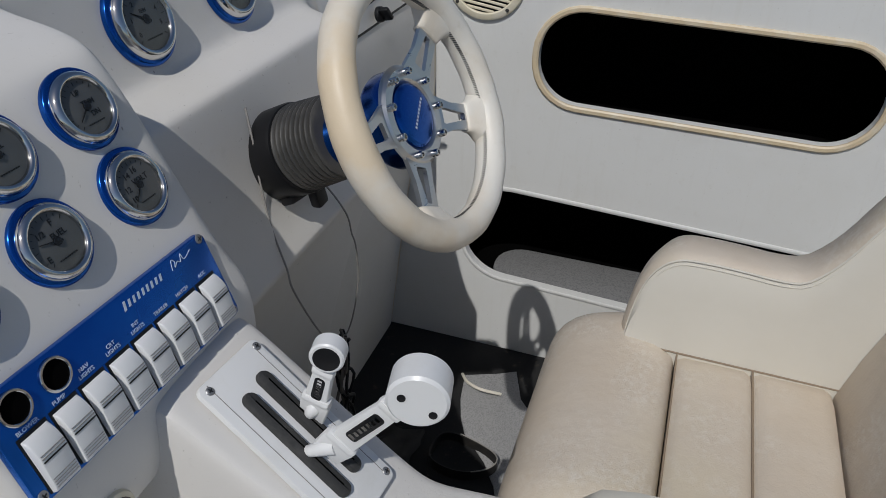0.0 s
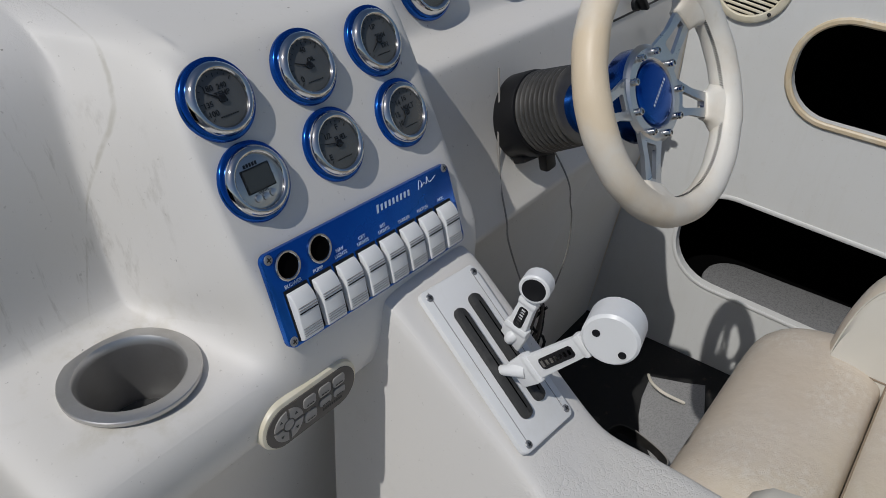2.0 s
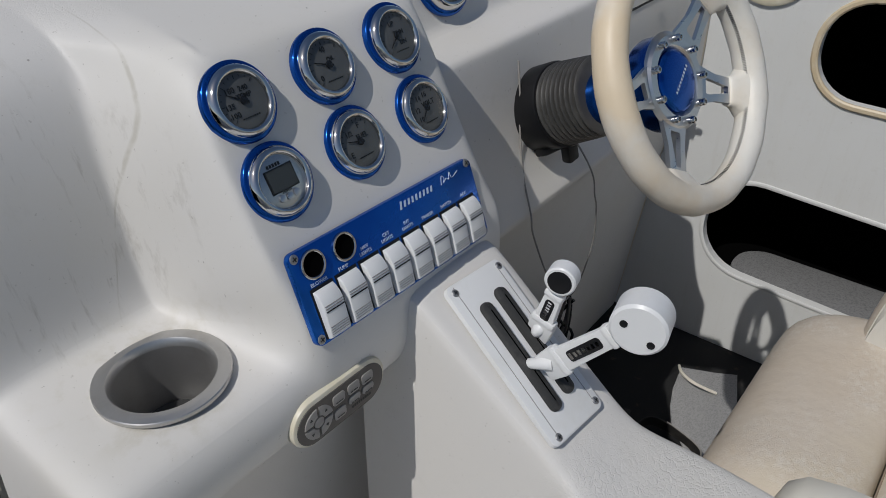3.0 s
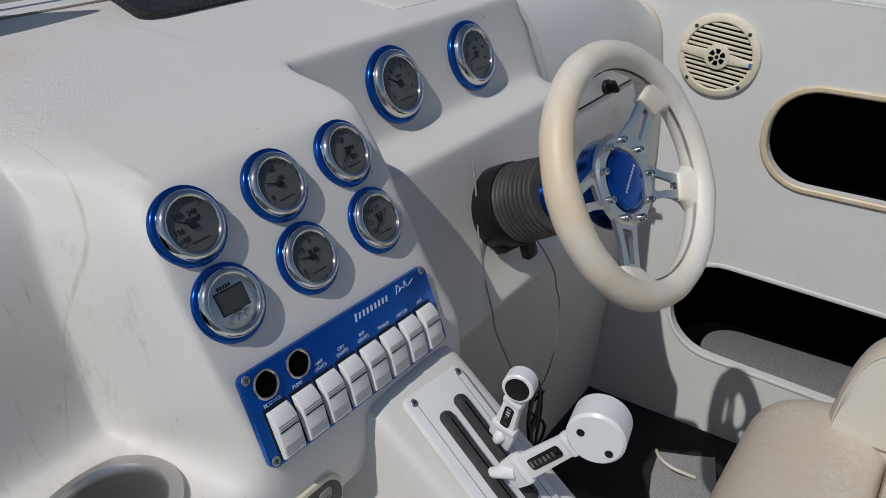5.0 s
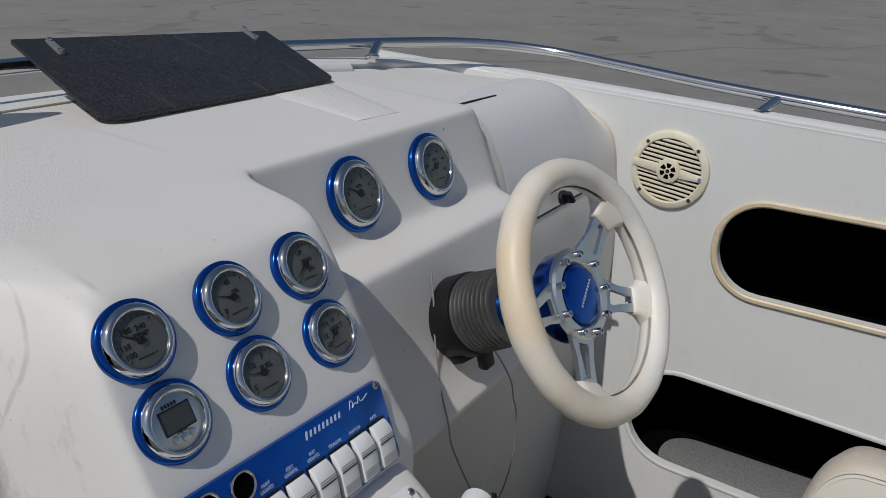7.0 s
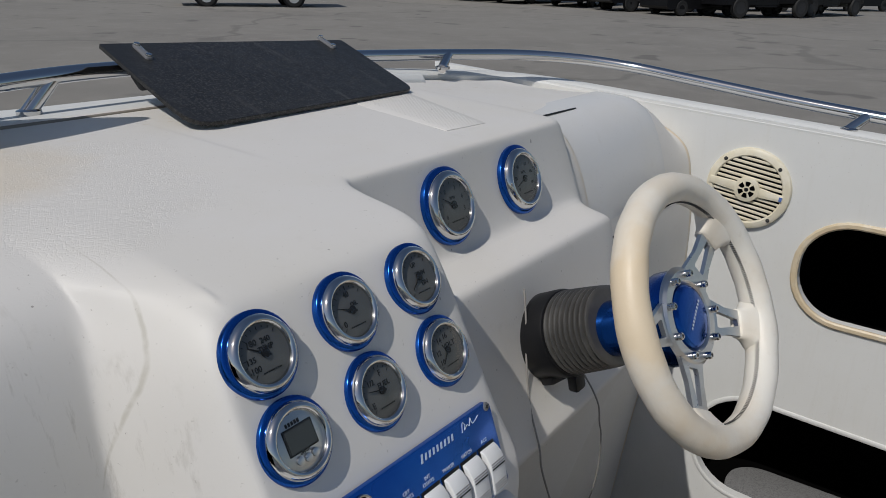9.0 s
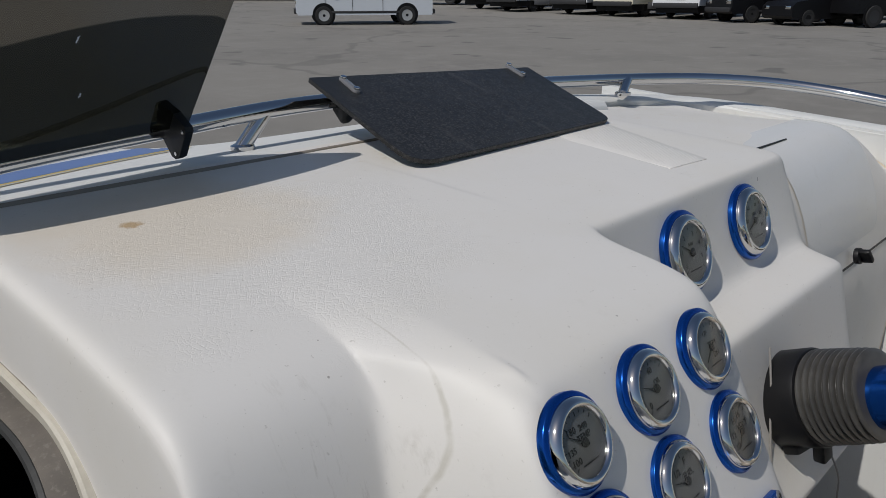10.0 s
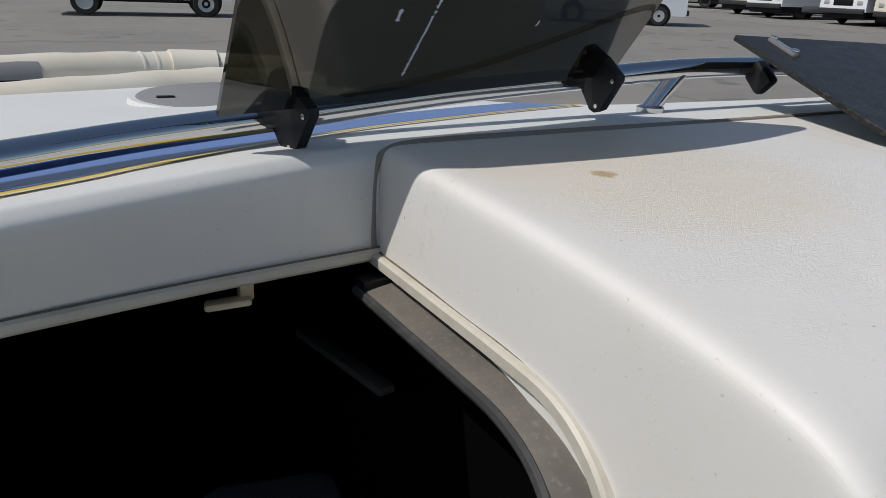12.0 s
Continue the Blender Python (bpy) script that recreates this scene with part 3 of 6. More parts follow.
# side pockets behind the openings, their shade painted near-black
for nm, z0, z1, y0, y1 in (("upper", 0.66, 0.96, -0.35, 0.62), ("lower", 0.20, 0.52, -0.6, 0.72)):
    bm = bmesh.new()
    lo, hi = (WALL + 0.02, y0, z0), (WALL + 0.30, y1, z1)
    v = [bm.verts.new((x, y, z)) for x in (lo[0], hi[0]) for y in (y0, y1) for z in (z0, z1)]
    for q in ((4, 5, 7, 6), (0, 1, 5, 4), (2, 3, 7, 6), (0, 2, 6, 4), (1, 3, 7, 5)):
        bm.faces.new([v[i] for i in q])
    setting("side_pocket", bm, VOID, "storage pocket in the cockpit side, its shade painted near-black", "pocket", False)
bm = bmesh.new()
slab(bm, outline(0.165, 0.98, 0.075, 6), 0.012, Matrix.Translation((WALL + 0.105, 0.09, 0.203)), 0.004)
tagged(part("pocket_carpet", bm, CARPET), "grey carpet lining the floor of the side pocket", "carpet")

# Unseen outside the footwell; white here to bounce light onto dash and footwell.
bm = bmesh.new()
block(bm, (3.2, 2.4, 0.03), Matrix.Translation((0.75, -0.3, -0.015)), 0)
setting("floor", bm, LINER, "unseen cockpit floor, made white to bounce light up", "floor", False)
bm = bmesh.new()
block(bm, (1.16, 1.06, 0.006), Matrix.Translation((1.728, 0.37, 0.003)), 0.002)
setting("footwell_carpet", bm, CARPET_B, "black stained carpet in the helm footwell, dirty along the edges", "carpet", False)

# Unseen walls, added to close the cockpit and hold off low sky light.
bm = bmesh.new()
block(bm, (0.04, 1.60, 1.06), Matrix.Translation((-0.87, -0.70, 0.53)), 0.015)
setting("wall_port", bm, LINER, "unseen plain white wall opposite the helm, added to cut low sky light", "wall")
bm = bmesh.new()
block(bm, (3.24, 0.04, 0.95), Matrix.Translation((0.73, -1.50, 0.475)), 0.015)
setting("wall_aft", bm, LINER, "unseen plain white wall closing the cockpit aft, added to cut low sky light", "wall")

# ---------------- gunwale, foredeck ----------------
rim_path = curve([(2.31, -1.3, 0), (2.31, -0.6, 0), (2.31, 0.0, 0), (2.31, 0.45, 0), (2.31, 0.80, 0), (2.31, 1.0, 0), (2.308, 1.10, 0), (2.290, 1.17, 0), (2.24, 1.215, 0), (2.15, 1.238, 0), (2.0, 1.247, 0), (1.85, 1.25, 0), (1.70, 1.25, 0)], 4)
rows = []
for i, p in enumerate(rim_path):
    d = (rim_path[min(i + 1, len(rim_path) - 1)] - rim_path[max(i - 1, 0)]).normalized()
    out = Vector((d.y, -d.x, 0))
    bend = max(0.0, min(1.0, (2.31 - p.x) / 0.465))
    z = sheer(p.y) * (1 - bend) + 1.208 * bend
    rows.append([Vector((p.x, p.y, z)) + out * o + Vector((0, 0, dz)) for o, dz in ((0.004, -0.045), (0.0002, -0.012), (-0.0006, -0.007), (-0.0006, -0.006), (0.001, -0.004), (0.006, -0.001), (0.016, 0.003), (0.055, 0.004), (0.07, 0.0), (0.082, -0.02), (0.12, -0.08), (0.40, -0.17), (0.55, -0.5), (0.52, -1.2))])
setting("gunwale", grid(bmesh.new(), rows), LINER, "white gelcoat gunwale along the cockpit side", "gunwale")

edge = curve([(2.02, 1.285, 0), (1.95, 1.305, 0), (1.86, 1.325, 0), (1.75, 1.345, 0), (1.36, 1.395, 0), (1.15, 1.44, 0), (1.05, 1.65, 0), (1.02, 2.0, 0), (0.9, 2.7, 0), (0.4, 3.3, 0), (-0.6, 3.4, 0)], 5)
inner = curve([(1.95, 1.214, 0), (1.90, 1.216, 0), (1.82, 1.220, 0), (1.75, 1.222, 0), (1.36, 1.225, 0), (1.15, 1.225, 0), (0.95, 1.222, 0), (0.80, 1.22, 0), (0.5, 1.165, 0), (0.1, 1.05, 0), (-0.6, 0.85, 0)], 5)
rows = []
for a, b in zip(inner, edge):
    row = []
    span = (b - a).length
    for t in (0, 0.004 / span, 0.014 / span, 0.05 / span, 0.35, 0.6, 0.85, 0.97, 1.0):
        p = a.lerp(b, t)
        d = max(0.0, p.y - 1.25)
        z = 1.203 - 0.06 * d - 0.012 * d * d + 0.004 * max(0.0, min(1.0, (p.x - 1.5) / 0.3)) - max(0.0, p.x - 1.84) * 0.085 - max(0.0, 0.78 - a.x) * 0.02
        row.append(Vector((p.x, p.y, z - (0.003 if t == 0 else 0) - (0.012 if t == 1 else 0))))
    row += [row[-1] + Vector((0.01, 0.01, -0.06)), Vector((row[-1].x * 0.9, row[-1].y * 0.95, -0.3))]
    row.insert(0, Vector((a.x, a.y - 0.008, 1.108)))
    row.insert(1, Vector((a.x, a.y - 0.008, 1.115)))
    row.insert(2, Vector((a.x, a.y - 0.008, row[2].z - 0.014)))
    row.insert(3, Vector((a.x, a.y - 0.0065, row[3].z - 0.006)))
    over = 0.03 * max(0.0, min(1.3, (0.78 - a.x) / 0.24))
    for i in (2, 3, 4, 5, 6):
        row[i].y -= over
    row[7].y -= over * 0.5
    rows.append(row)
foredeck = soften(setting("foredeck", grid(bmesh.new(), rows), LINER, "white foredeck with an upright coaming above the cabin hatch", "deck"), 2)


bpy.context.view_layer.update()
deck_skin = foredeck.evaluated_get(bpy.context.evaluated_depsgraph_get())


def deck_z(x, y):
    """The height of the foredeck at a place."""
    hit, where, _, _ = deck_skin.ray_cast(Vector((x, y, 2.0)), Vector((0, 0, -1)))
    return where.z if hit else 1.18


def ribbon(pts, w0, w1, lift, z_of):
    """A thin painted band beside a line, lying on the deck."""
    out = []
    for i, p in enumerate(pts):
        d = (pts[min(i + 1, len(pts) - 1)] - pts[max(i - 1, 0)]).normalized()
        n = Vector((-d.y, d.x, 0))
        q, r = p + n * w0, p + n * w1
        out.append([Vector((q.x, q.y, z_of(q.x, q.y) + lift)), Vector((r.x, r.y, z_of(r.x, r.y) + lift))])
    return out


line = curve([(-0.4, 0.80, 0), (0.10, 0.995, 0), (0.5025, 1.162, 0), (0.593, 1.207, 0), (0.68, 1.246, 0), (0.778, 1.285, 0), (0.90, 1.328, 0), (1.02, 1.367, 0), (1.15, 1.396, 0)], 6)
setting("yellow_stripe", grid(bmesh.new(), ribbon(line, -0.0035, 0.0035, 0.0022, deck_z)), STRIPE_Y, "thin yellow stripe painted on the foredeck", "stripe")
setting("blue_stripe", grid(bmesh.new(), ribbon(line, 0.0075, 0.072, 0.0018, deck_z)), STRIPE_B, "pale blue stripe painted on the foredeck", "stripe")

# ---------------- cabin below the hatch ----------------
# Plain box whose near-black colour stands for the unlit cabin.
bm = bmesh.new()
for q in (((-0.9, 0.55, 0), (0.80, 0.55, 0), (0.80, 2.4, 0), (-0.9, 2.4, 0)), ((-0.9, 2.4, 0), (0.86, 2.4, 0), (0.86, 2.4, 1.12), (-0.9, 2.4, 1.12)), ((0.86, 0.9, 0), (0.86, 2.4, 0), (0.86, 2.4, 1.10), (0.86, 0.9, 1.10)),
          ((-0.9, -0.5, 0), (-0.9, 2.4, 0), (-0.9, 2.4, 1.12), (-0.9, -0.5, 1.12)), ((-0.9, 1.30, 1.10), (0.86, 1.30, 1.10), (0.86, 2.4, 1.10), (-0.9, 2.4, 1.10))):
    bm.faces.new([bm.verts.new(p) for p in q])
setting("cabin_shade_shell", bm, VOID, "cuddy cabin interior, its unlit darkness painted near-black", "cabin", False)
# Added block to carry the cushion, hidden by its near-black shade colour.
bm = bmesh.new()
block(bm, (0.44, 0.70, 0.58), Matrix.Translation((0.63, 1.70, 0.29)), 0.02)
setting("berth", bm, VOID, "added block under the cushion, painted near-black as shade", "berth")
bm = bmesh.new()
slab(bm, outline(0.20, 0.16, 0.04), 0.07, Matrix.Translation((0.752, 1.48, 0.583)) @ pose(0, 0, 0, 0, 0, -10), 0.025)
tagged(part("cabin_cushion", bm, CARPET), "dark cushion lying in the unlit cabin", "cushion")
shelf = thing("cabin_shelf", "shelf inside the cabin, its board painted near-black as shade", "shelf", (0.81, 1.21, 0.95))
bm = bmesh.new()
block(bm, (0.17, 0.020, 0.010), axes((0.789, 1.313, 0.950), (0.071, -0.370, 0.0), (1, 0.19, 0)), 0.003)
part("edge_strip", bm, RUBBER, shelf)
# Board in the cabin's near-black, so it sinks into the painted shade.
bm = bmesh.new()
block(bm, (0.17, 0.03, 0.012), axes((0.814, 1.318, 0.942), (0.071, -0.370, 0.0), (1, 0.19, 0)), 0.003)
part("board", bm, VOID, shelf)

# strip and board along the hatch edge
edge_pts = curve([(0.776, 1.222, 1.102), (0.779, 1.08, 1.100), (0.779, 1.0, 1.100), (0.780, 0.945, 1.096), (0.779, 0.905, 1.078), (0.776, 0.875, 1.045), (0.772, 0.855, 1.00), (0.768, 0.84, 0.92), (0.765, 0.83, 0.80), (0.765, 0.83, 0.40)], 5)
bm = bmesh.new()
rows = []
for i, p in enumerate(edge_pts):
    d = (edge_pts[min(i + 1, len(edge_pts) - 1)] - edge_pts[max(i - 1, 0)]).normalized()
    n = Vector((1, 0, 0)).cross(d).normalized()
    if n.z < 0 and abs(n.z) > abs(n.y):
        n = -n
    if n.y > 0.0:
        n = -n if n.z < 0 else n
    rows.append([p + Vector((dx, 0, 0)) - n * dn for dx, dn in ((0.012, -0.007), (0.001, -0.007), (-0.0015, -0.005), (-0.0015, 0.003), (0.001, 0.005), (0.012, 0.005))])
setting("hatch_trim", grid(bm, rows), TRIM_G, "cream trim strip along the edge of the cabin hatch", "trim")
bm = bmesh.new()
tube(bm, [p + Vector((0.0055, 0, 0.0072)) for p in edge_pts[:34]], 0.0009, 6)
setting("trim_gap", bm, SEAM, "dirty gap between trim strip and dash", "gap")
L_EDGE = curve([(0.761, 1.200, 1.083), (0.763, 1.10, 1.082), (0.765, 1.03, 1.081), (0.766, 0.975, 1.079), (0.763, 0.93, 1.069), (0.757, 0.897, 1.046), (0.752, 0.875, 1.0), (0.749, 0.865, 0.92), (0.749, 0.862, 0.6)], 5)
R_EDGE = curve([(0.794, 1.212, 1.090), (0.794, 1.11, 1.089), (0.794, 1.02, 1.088), (0.793, 0.957, 1.085), (0.790, 0.918, 1.073), (0.787, 0.883, 1.046), (0.784, 0.862, 0.994), (0.784, 0.852, 0.92), (0.784, 0.850, 0.6)], 5)
rows = []
for p, q in zip(L_EDGE, R_EDGE):
    dn = Vector((0, 0.004, -0.012))
    q = q + Vector((0.008, 0, 0))
    rows.append([q, p.lerp(q, 0.08), p, p + dn * 0.2 + (p - q) * 0.03, p + dn * 0.8 + (p - q) * 0.03, p + dn, q + dn])
sill = thing("hatch_sill_board", "weathered grey-brown board under the hatch trim", "board", L_EDGE[0])
part("board", grid(bmesh.new(), rows), BOARD, sill)
bm = bmesh.new()
tube(bm, [p + Vector((-0.0012, 0, -0.005)) for p in L_EDGE], 0.0048, 8)
part("rubber_edge", bm, RUBBER_D, sill, "worn black rubber edge")
bm = bmesh.new()
block(bm, (0.034, 0.020, 0.010), Matrix.Translation((0.776, 1.192, 1.086)), 0.002)
part("end_bracket", bm, BLACK, sill, "black end bracket")
bm = bmesh.new()
pts = [Vector((a.x, a.y - 0.011, 1.103 + 0.02 * max(0.0, 0.77 - a.x))) for a in inner if -0.55 < a.x < 0.83]
rows = [[p + Vector((0, dy, dz)) for dy, dz in ((0.01, 0.0095), (-0.002, 0.0095), (-0.005, 0.007), (-0.005, 0.001), (-0.002, -0.002), (0.03, -0.002))] for p in pts]
gap_line = [p + Vector((0, -0.0018, 0.0100)) for p in pts]
setting("coaming_trim", grid(bm, rows), TRIM_G, "cream trim strip under the hatch coaming", "trim")

bm = bmesh.new()
tube(bm, gap_line, 0.0009, 6)
setting("coaming_gap", bm, SEAM, "dirty gap above the coaming trim", "gap")
# Past x = 1.30 the bead runs on as a drawn shadow line.
bm = bmesh.new()
tube(bm, curve([(0.780, 1.211, 1.112), (0.779, 1.211, 1.15), (0.781, 1.211, 1.180), (0.792, 1.211, 1.1975), (0.83, 1.212, 1.2025), (0.95, 1.2125, 1.2030), (1.12, 1.213, 1.2025), (1.22, 1.213, 1.2020), (1.40, 1.213, 1.2022), (1.60, 1.214, 1.2020), (1.78, 1.214, 1.2015)], 6), 0.0036, 8, True)
tagged(part("sealant_bead", bm, SEALANT), "cracked grey sealant bead where dash meets deck, its far stretch drawn as a shadow line", "sealant")

# glossy lid of the dash box
rows = []
for x in np.linspace(1.812, 2.249, 22):
    drop = 0.0 if x < 2.14 else 0.110 - math.sqrt(max(0.0, 0.110 ** 2 - (x - 2.14) ** 2))
    row = []
    for i, (y, z) in enumerate(GLOVE[4:12]):
        k = 0.003 if 0 < i < 7 else -0.004
        row.append(Vector((x, y - k * 0.7 + 0.35 * drop, z + k * 0.7 - 0.55 * drop * (1 - i / 9))))
    rows.append(row)
lid = thing("dash_box_lid", "glossy white curved lid of the dash box", "lid", (2.0, 0.75, 1.05))
soften(part("lid_panel", grid(bmesh.new(), rows), GLOSS, lid, "polished white gelcoat panel"), 1)
bm = bmesh.new()
tube(bm, [Vector((x, 0.7362, 0.9565)) for x in (1.80, 1.95, 2.10, 2.26)], 0.0022, 8)
part("lower_seam", bm, BLACK, lid, "dark seam under the lid")

# ---------------- steering wheel ----------------
def facing(o, n, up=(0, 0, 1)):
    """A frame at o whose z axis is n and whose y axis leans towards up."""
    n = Vector(n).normalized()
    x = Vector(up).cross(n).normalized()
    return axes(o, x, n.cross(x))


WC, WN = Vector((1.466, 0.446, 1.047)), Vector((-0.076, -0.890, 0.449)).normalized()
WM = facing(WC, WN)
SPOKES = (35, -25, -119, -183)


def polar(r, a, z=0.0):
    return Vector((r * math.cos(radians(a)), r * math.sin(radians(a)), z))


def cap_screw(bm, m, r=0.0042, h=0.0085):
    lathe(bm, [(0, 0), (r, 0), (r, h - 0.001), (r - 0.001, h), (r * 0.55, h), (r * 0.55, h - 0.003), (0, h - 0.003)], m, 14)
    lathe(bm, [(r, h * 0.45), (r * 1.08, h * 0.5), (r, h * 0.55)], m, 14)


def steering_wheel():
    w = thing("steering_wheel", "white leather steering wheel with polished four-spoke hub", "steering wheel", WC)
    R, n, k = 0.1415, 120, 20
    bm = bmesh.new()
    rings = []
    for i in range(n):
        a = 360 * i / n
        near = min(abs((a - s + 180) % 360 - 180) for s in SPOKES)
        r = 0.0190 + 0.0010 * math.exp(-(near / 9.0) ** 2) + 0.0003 * math.sin(a * 0.31) - 0.0004 * math.exp(-((near - 11) / 1.5) ** 2)
        ring_ = []
        for j in range(k):
            b = 2 * math.pi * j / k
            grip = 0.0010 * math.exp(-((math.cos(b) + 1) / 0.35)) * (0.5 + 0.5 * math.cos(radians(a * 18)))
            ring_.append(bm.verts.new(WM @ (polar(R + (r - grip * 0.3) * 0.92 * math.cos(b), a) + Vector((0, 0, r * 1.02 * math.sin(b))))))
        rings.append(ring_)
    for i in range(n):
        p, q = rings[i], rings[(i + 1) % n]
        for j in range(k):
            bm.faces.new((p[j], p[(j + 1) % k], q[(j + 1) % k], q[j]))
    rim = part("rim", bm, LEATHER, w, "cream leather rim, sun-yellowed at one side")
    # stitching on the inner side of the rim
    bm = bmesh.new()
    for a in np.arange(-24, 34, 1.4):
        for s in (-1, 1):
            p, q = polar(R - 0.0172, a, 0.0035 + 0.0022 * s), polar(R - 0.0174, a + 1.2 * s, 0.0035 - 0.0022 * s)
            tube(bm, [WM @ p, WM @ q], 0.00045, 5)
    for a in np.concatenate((np.arange(43, 100, 1.4), np.arange(-108, -35, 1.4))):
        for s in (-1, 1):
            p, q = polar(R - 0.0175, a, 0.0030 + 0.0022 * s), polar(R - 0.0175, a + 1.2 * s, 0.0030 - 0.0022 * s)
            tube(bm, [WM @ p, WM @ q], 0.00045, 5)
    part("stitching", bm, RUBBER, rim, "dark cross-stitched seam")
    # leather sleeves over the spoke ends
    for a in SPOKES:
        bm = bmesh.new()
        prof = []
        for t, wd, th in ((0.142, 0.044, 0.0150), (0.1315, 0.0395, 0.0146), (0.1265, 0.0335, 0.0138), (0.1225, 0.0275, 0.0126), (0.1180, 0.0225, 0.0108), (0.1130, 0.0195, 0.0090), (0.1085, 0.0182, 0.0076), (0.1075, 0.0166, 0.0062)):
            sec = []
            for x, y in outline(2 * wd, 2 * th, min(wd, th) * 0.8, 4):
                q = Matrix.Rotation(radians(a), 4, "Z") @ Vector((t, x, y - 0.011 * max(0, (0.136 - t) / 0.022)))
                sec.append(WM @ q)
            prof.append(sec)
        vs = [[bm.verts.new(p) for p in sec] for sec in prof]
        for p, q in zip(vs, vs[1:]):
            for i in range(len(p)):
                bm.faces.new((p[i], p[(i + 1) % len(p)], q[(i + 1) % len(p)], q[i]))
        bm.faces.new(vs[-1])
        part("spoke_sleeve", bm, LEATHER, rim)
    for a in SPOKES:
        bm = bmesh.new()
        th = 0.0028
        m = WM @ Matrix.Rotation(radians(a), 4, "Z")

        def at(r, y, up):
            return m @ Vector((r, y, -0.0115 - 0.008 * max(0.0, (0.112 - r) / 0.062) + up))
        outer = [(0.040, -0.026), (0.057, -0.0220), (0.080, -0.0165), (0.119, -0.0155), (0.119, 0.0155), (0.080, 0.0165), (0.057, 0.0220), (0.040, 0.026)]
        hole = [(0.0625, -0.0085), (0.0665, -0.0098), (0.084, -0.0070), (0.104, -0.0040), (0.104, 0.0040), (0.084, 0.0070), (0.0665, 0.0098), (0.0625, 0.0085)]
        loops = []
        for pts, up in ((hole, -th), (hole, th), (outer, th), (outer, -th)):
            loops.append([bm.verts.new(at(r, y, up)) for r, y in pts])
        for p, q in zip(loops, loops[1:] + loops[:1]):
            for i in range(8):
                bm.faces.new((p[i], p[(i + 1) % 8], q[(i + 1) % 8], q[i]))
        part("spoke", bm, ALU, w, "polished aluminium spoke with a slot", False)
    hm = WM @ Matrix.Translation((-0.0005, -0.0035, -0.0195))
    bm = bmesh.new()
    ring(bm, 0.0355, 0.0575, 0.006, hm, 56)
    part("hub_plate", bm, ALU, w)
    bm = bmesh.new()
    lathe(bm, [(0, -0.004), (0.036, -0.004), (0.036, 0.005), (0.034, 0.0072), (0.030, 0.0082), (0.015, 0.0092), (0, 0.0095)], hm, 48)
    cap = part("hub_cap", bm, BLUE, w, "blue anodised hub cap")
    bm = bmesh.new()
    bars(bm, hm @ Matrix.Translation((0.002, 0, 0.0096)) @ Matrix.Rotation(radians(35), 4, "Z"), [(-0.0195 + 0.0049 * i, 0.0026) for i in range(9)], 0.0030, 0.0003)
    part("maker_mark", bm, PRINT, cap)
    for i in range(9):
        a = i * 40 + 31
        bm = bmesh.new()
        cap_screw(bm, hm @ Matrix.Translation(polar(0.0480, a, 0.006)))
        part("bolt", bm, CHROME, w)
    bm = bmesh.new()
    lathe(bm, [(0.055, 0.0), (0.055, -0.024), (0.052, -0.030), (0.037, -0.036), (0.0345, -0.040), (0.0345, -0.102), (0, -0.102)], hm, 48)
    part("hub_body", bm, BLUE, w, "blue anodised hub adapter")
    return w


steering_wheel()

# ---------------- steering column ----------------
CB = Vector((1.499, 0.672, 0.930))
CM = facing(CB, WC - WN * 0.10 - CB)
col = thing("steering_column", "ribbed grey rubber boot over the steering column", "steering column", CB)
bm = bmesh.new()
prof = [(0.030, 0.141)]
for i in range(12):
    h = 0.138 - i * 0.0078
    r = 0.0475 + 0.0055 * (i / 11) ** 0.7
    prof += [(r - 0.0026, h + 0.0015), (r + 0.0012, h + 0.0008), (r + 0.0030, h - 0.0010), (r + 0.0026, h - 0.0030), (r + 0.0004, h - 0.0044), (r - 0.0026, h - 0.0052)]
prof += [(0.050, 0.044)]
lathe(bm, prof, CM, 56)
part("boot", bm, RUBBER, col, "ribbed sun-faded rubber boot")
bm = bmesh.new()
lathe(bm, [(0.050, 0.072), (0.056, 0.070), (0.0575, 0.066), (0.0575, 0.010), (0.053, 0.004), (0.052, -0.02), (0, -0.02)], CM, 48)
part("collar", bm, BLACK, col, "black plastic collar")
bm = bmesh.new()
block(bm, (0.022, 0.030, 0.016), CM @ Matrix.Translation((0.012, -0.066, 0.042)) @ pose(0, 0, 0, 20, 0, 10), 0.004)
block(bm, (0.050, 0.016, 0.022), CM @ Matrix.Translation((-0.006, -0.052, 0.030)), 0.004)
part("tilt_lever", bm, BLACK, col, "black tilt lever under the collar")

# loose wires hanging below the column
for pts in ([(1.455, 0.666, 1.018), (1.446, 0.655, 0.974), (1.436, 0.646, 0.932), (1.428, 0.632, 0.873), (1.404, 0.602, 0.836), (1.404, 0.596, 0.804), (1.448, 0.597, 0.717), (1.51, 0.612, 0.635), (1.60, 0.64, 0.55), (1.672, 0.67, 0.50)],
            [(1.553, 0.622, 0.876), (1.560, 0.606, 0.848), (1.567, 0.596, 0.82), (1.574, 0.595, 0.79), (1.588, 0.596, 0.757), (1.599, 0.600, 0.69), (1.600, 0.612, 0.62), (1.630, 0.64, 0.55), (1.672, 0.67, 0.50)]):
    bm = bmesh.new()
    tube(bm, curve(pts, 6), 0.0013, 8)
    tagged(part("wire", bm, KEY), "thin grey wire hanging below the steering column", "wire", "loose wires")
wb = thing("wire_bundle", "tangle of black and brown wires below the dash", "wires", (1.672, 0.672, 0.50))
rng = random.Random(5)
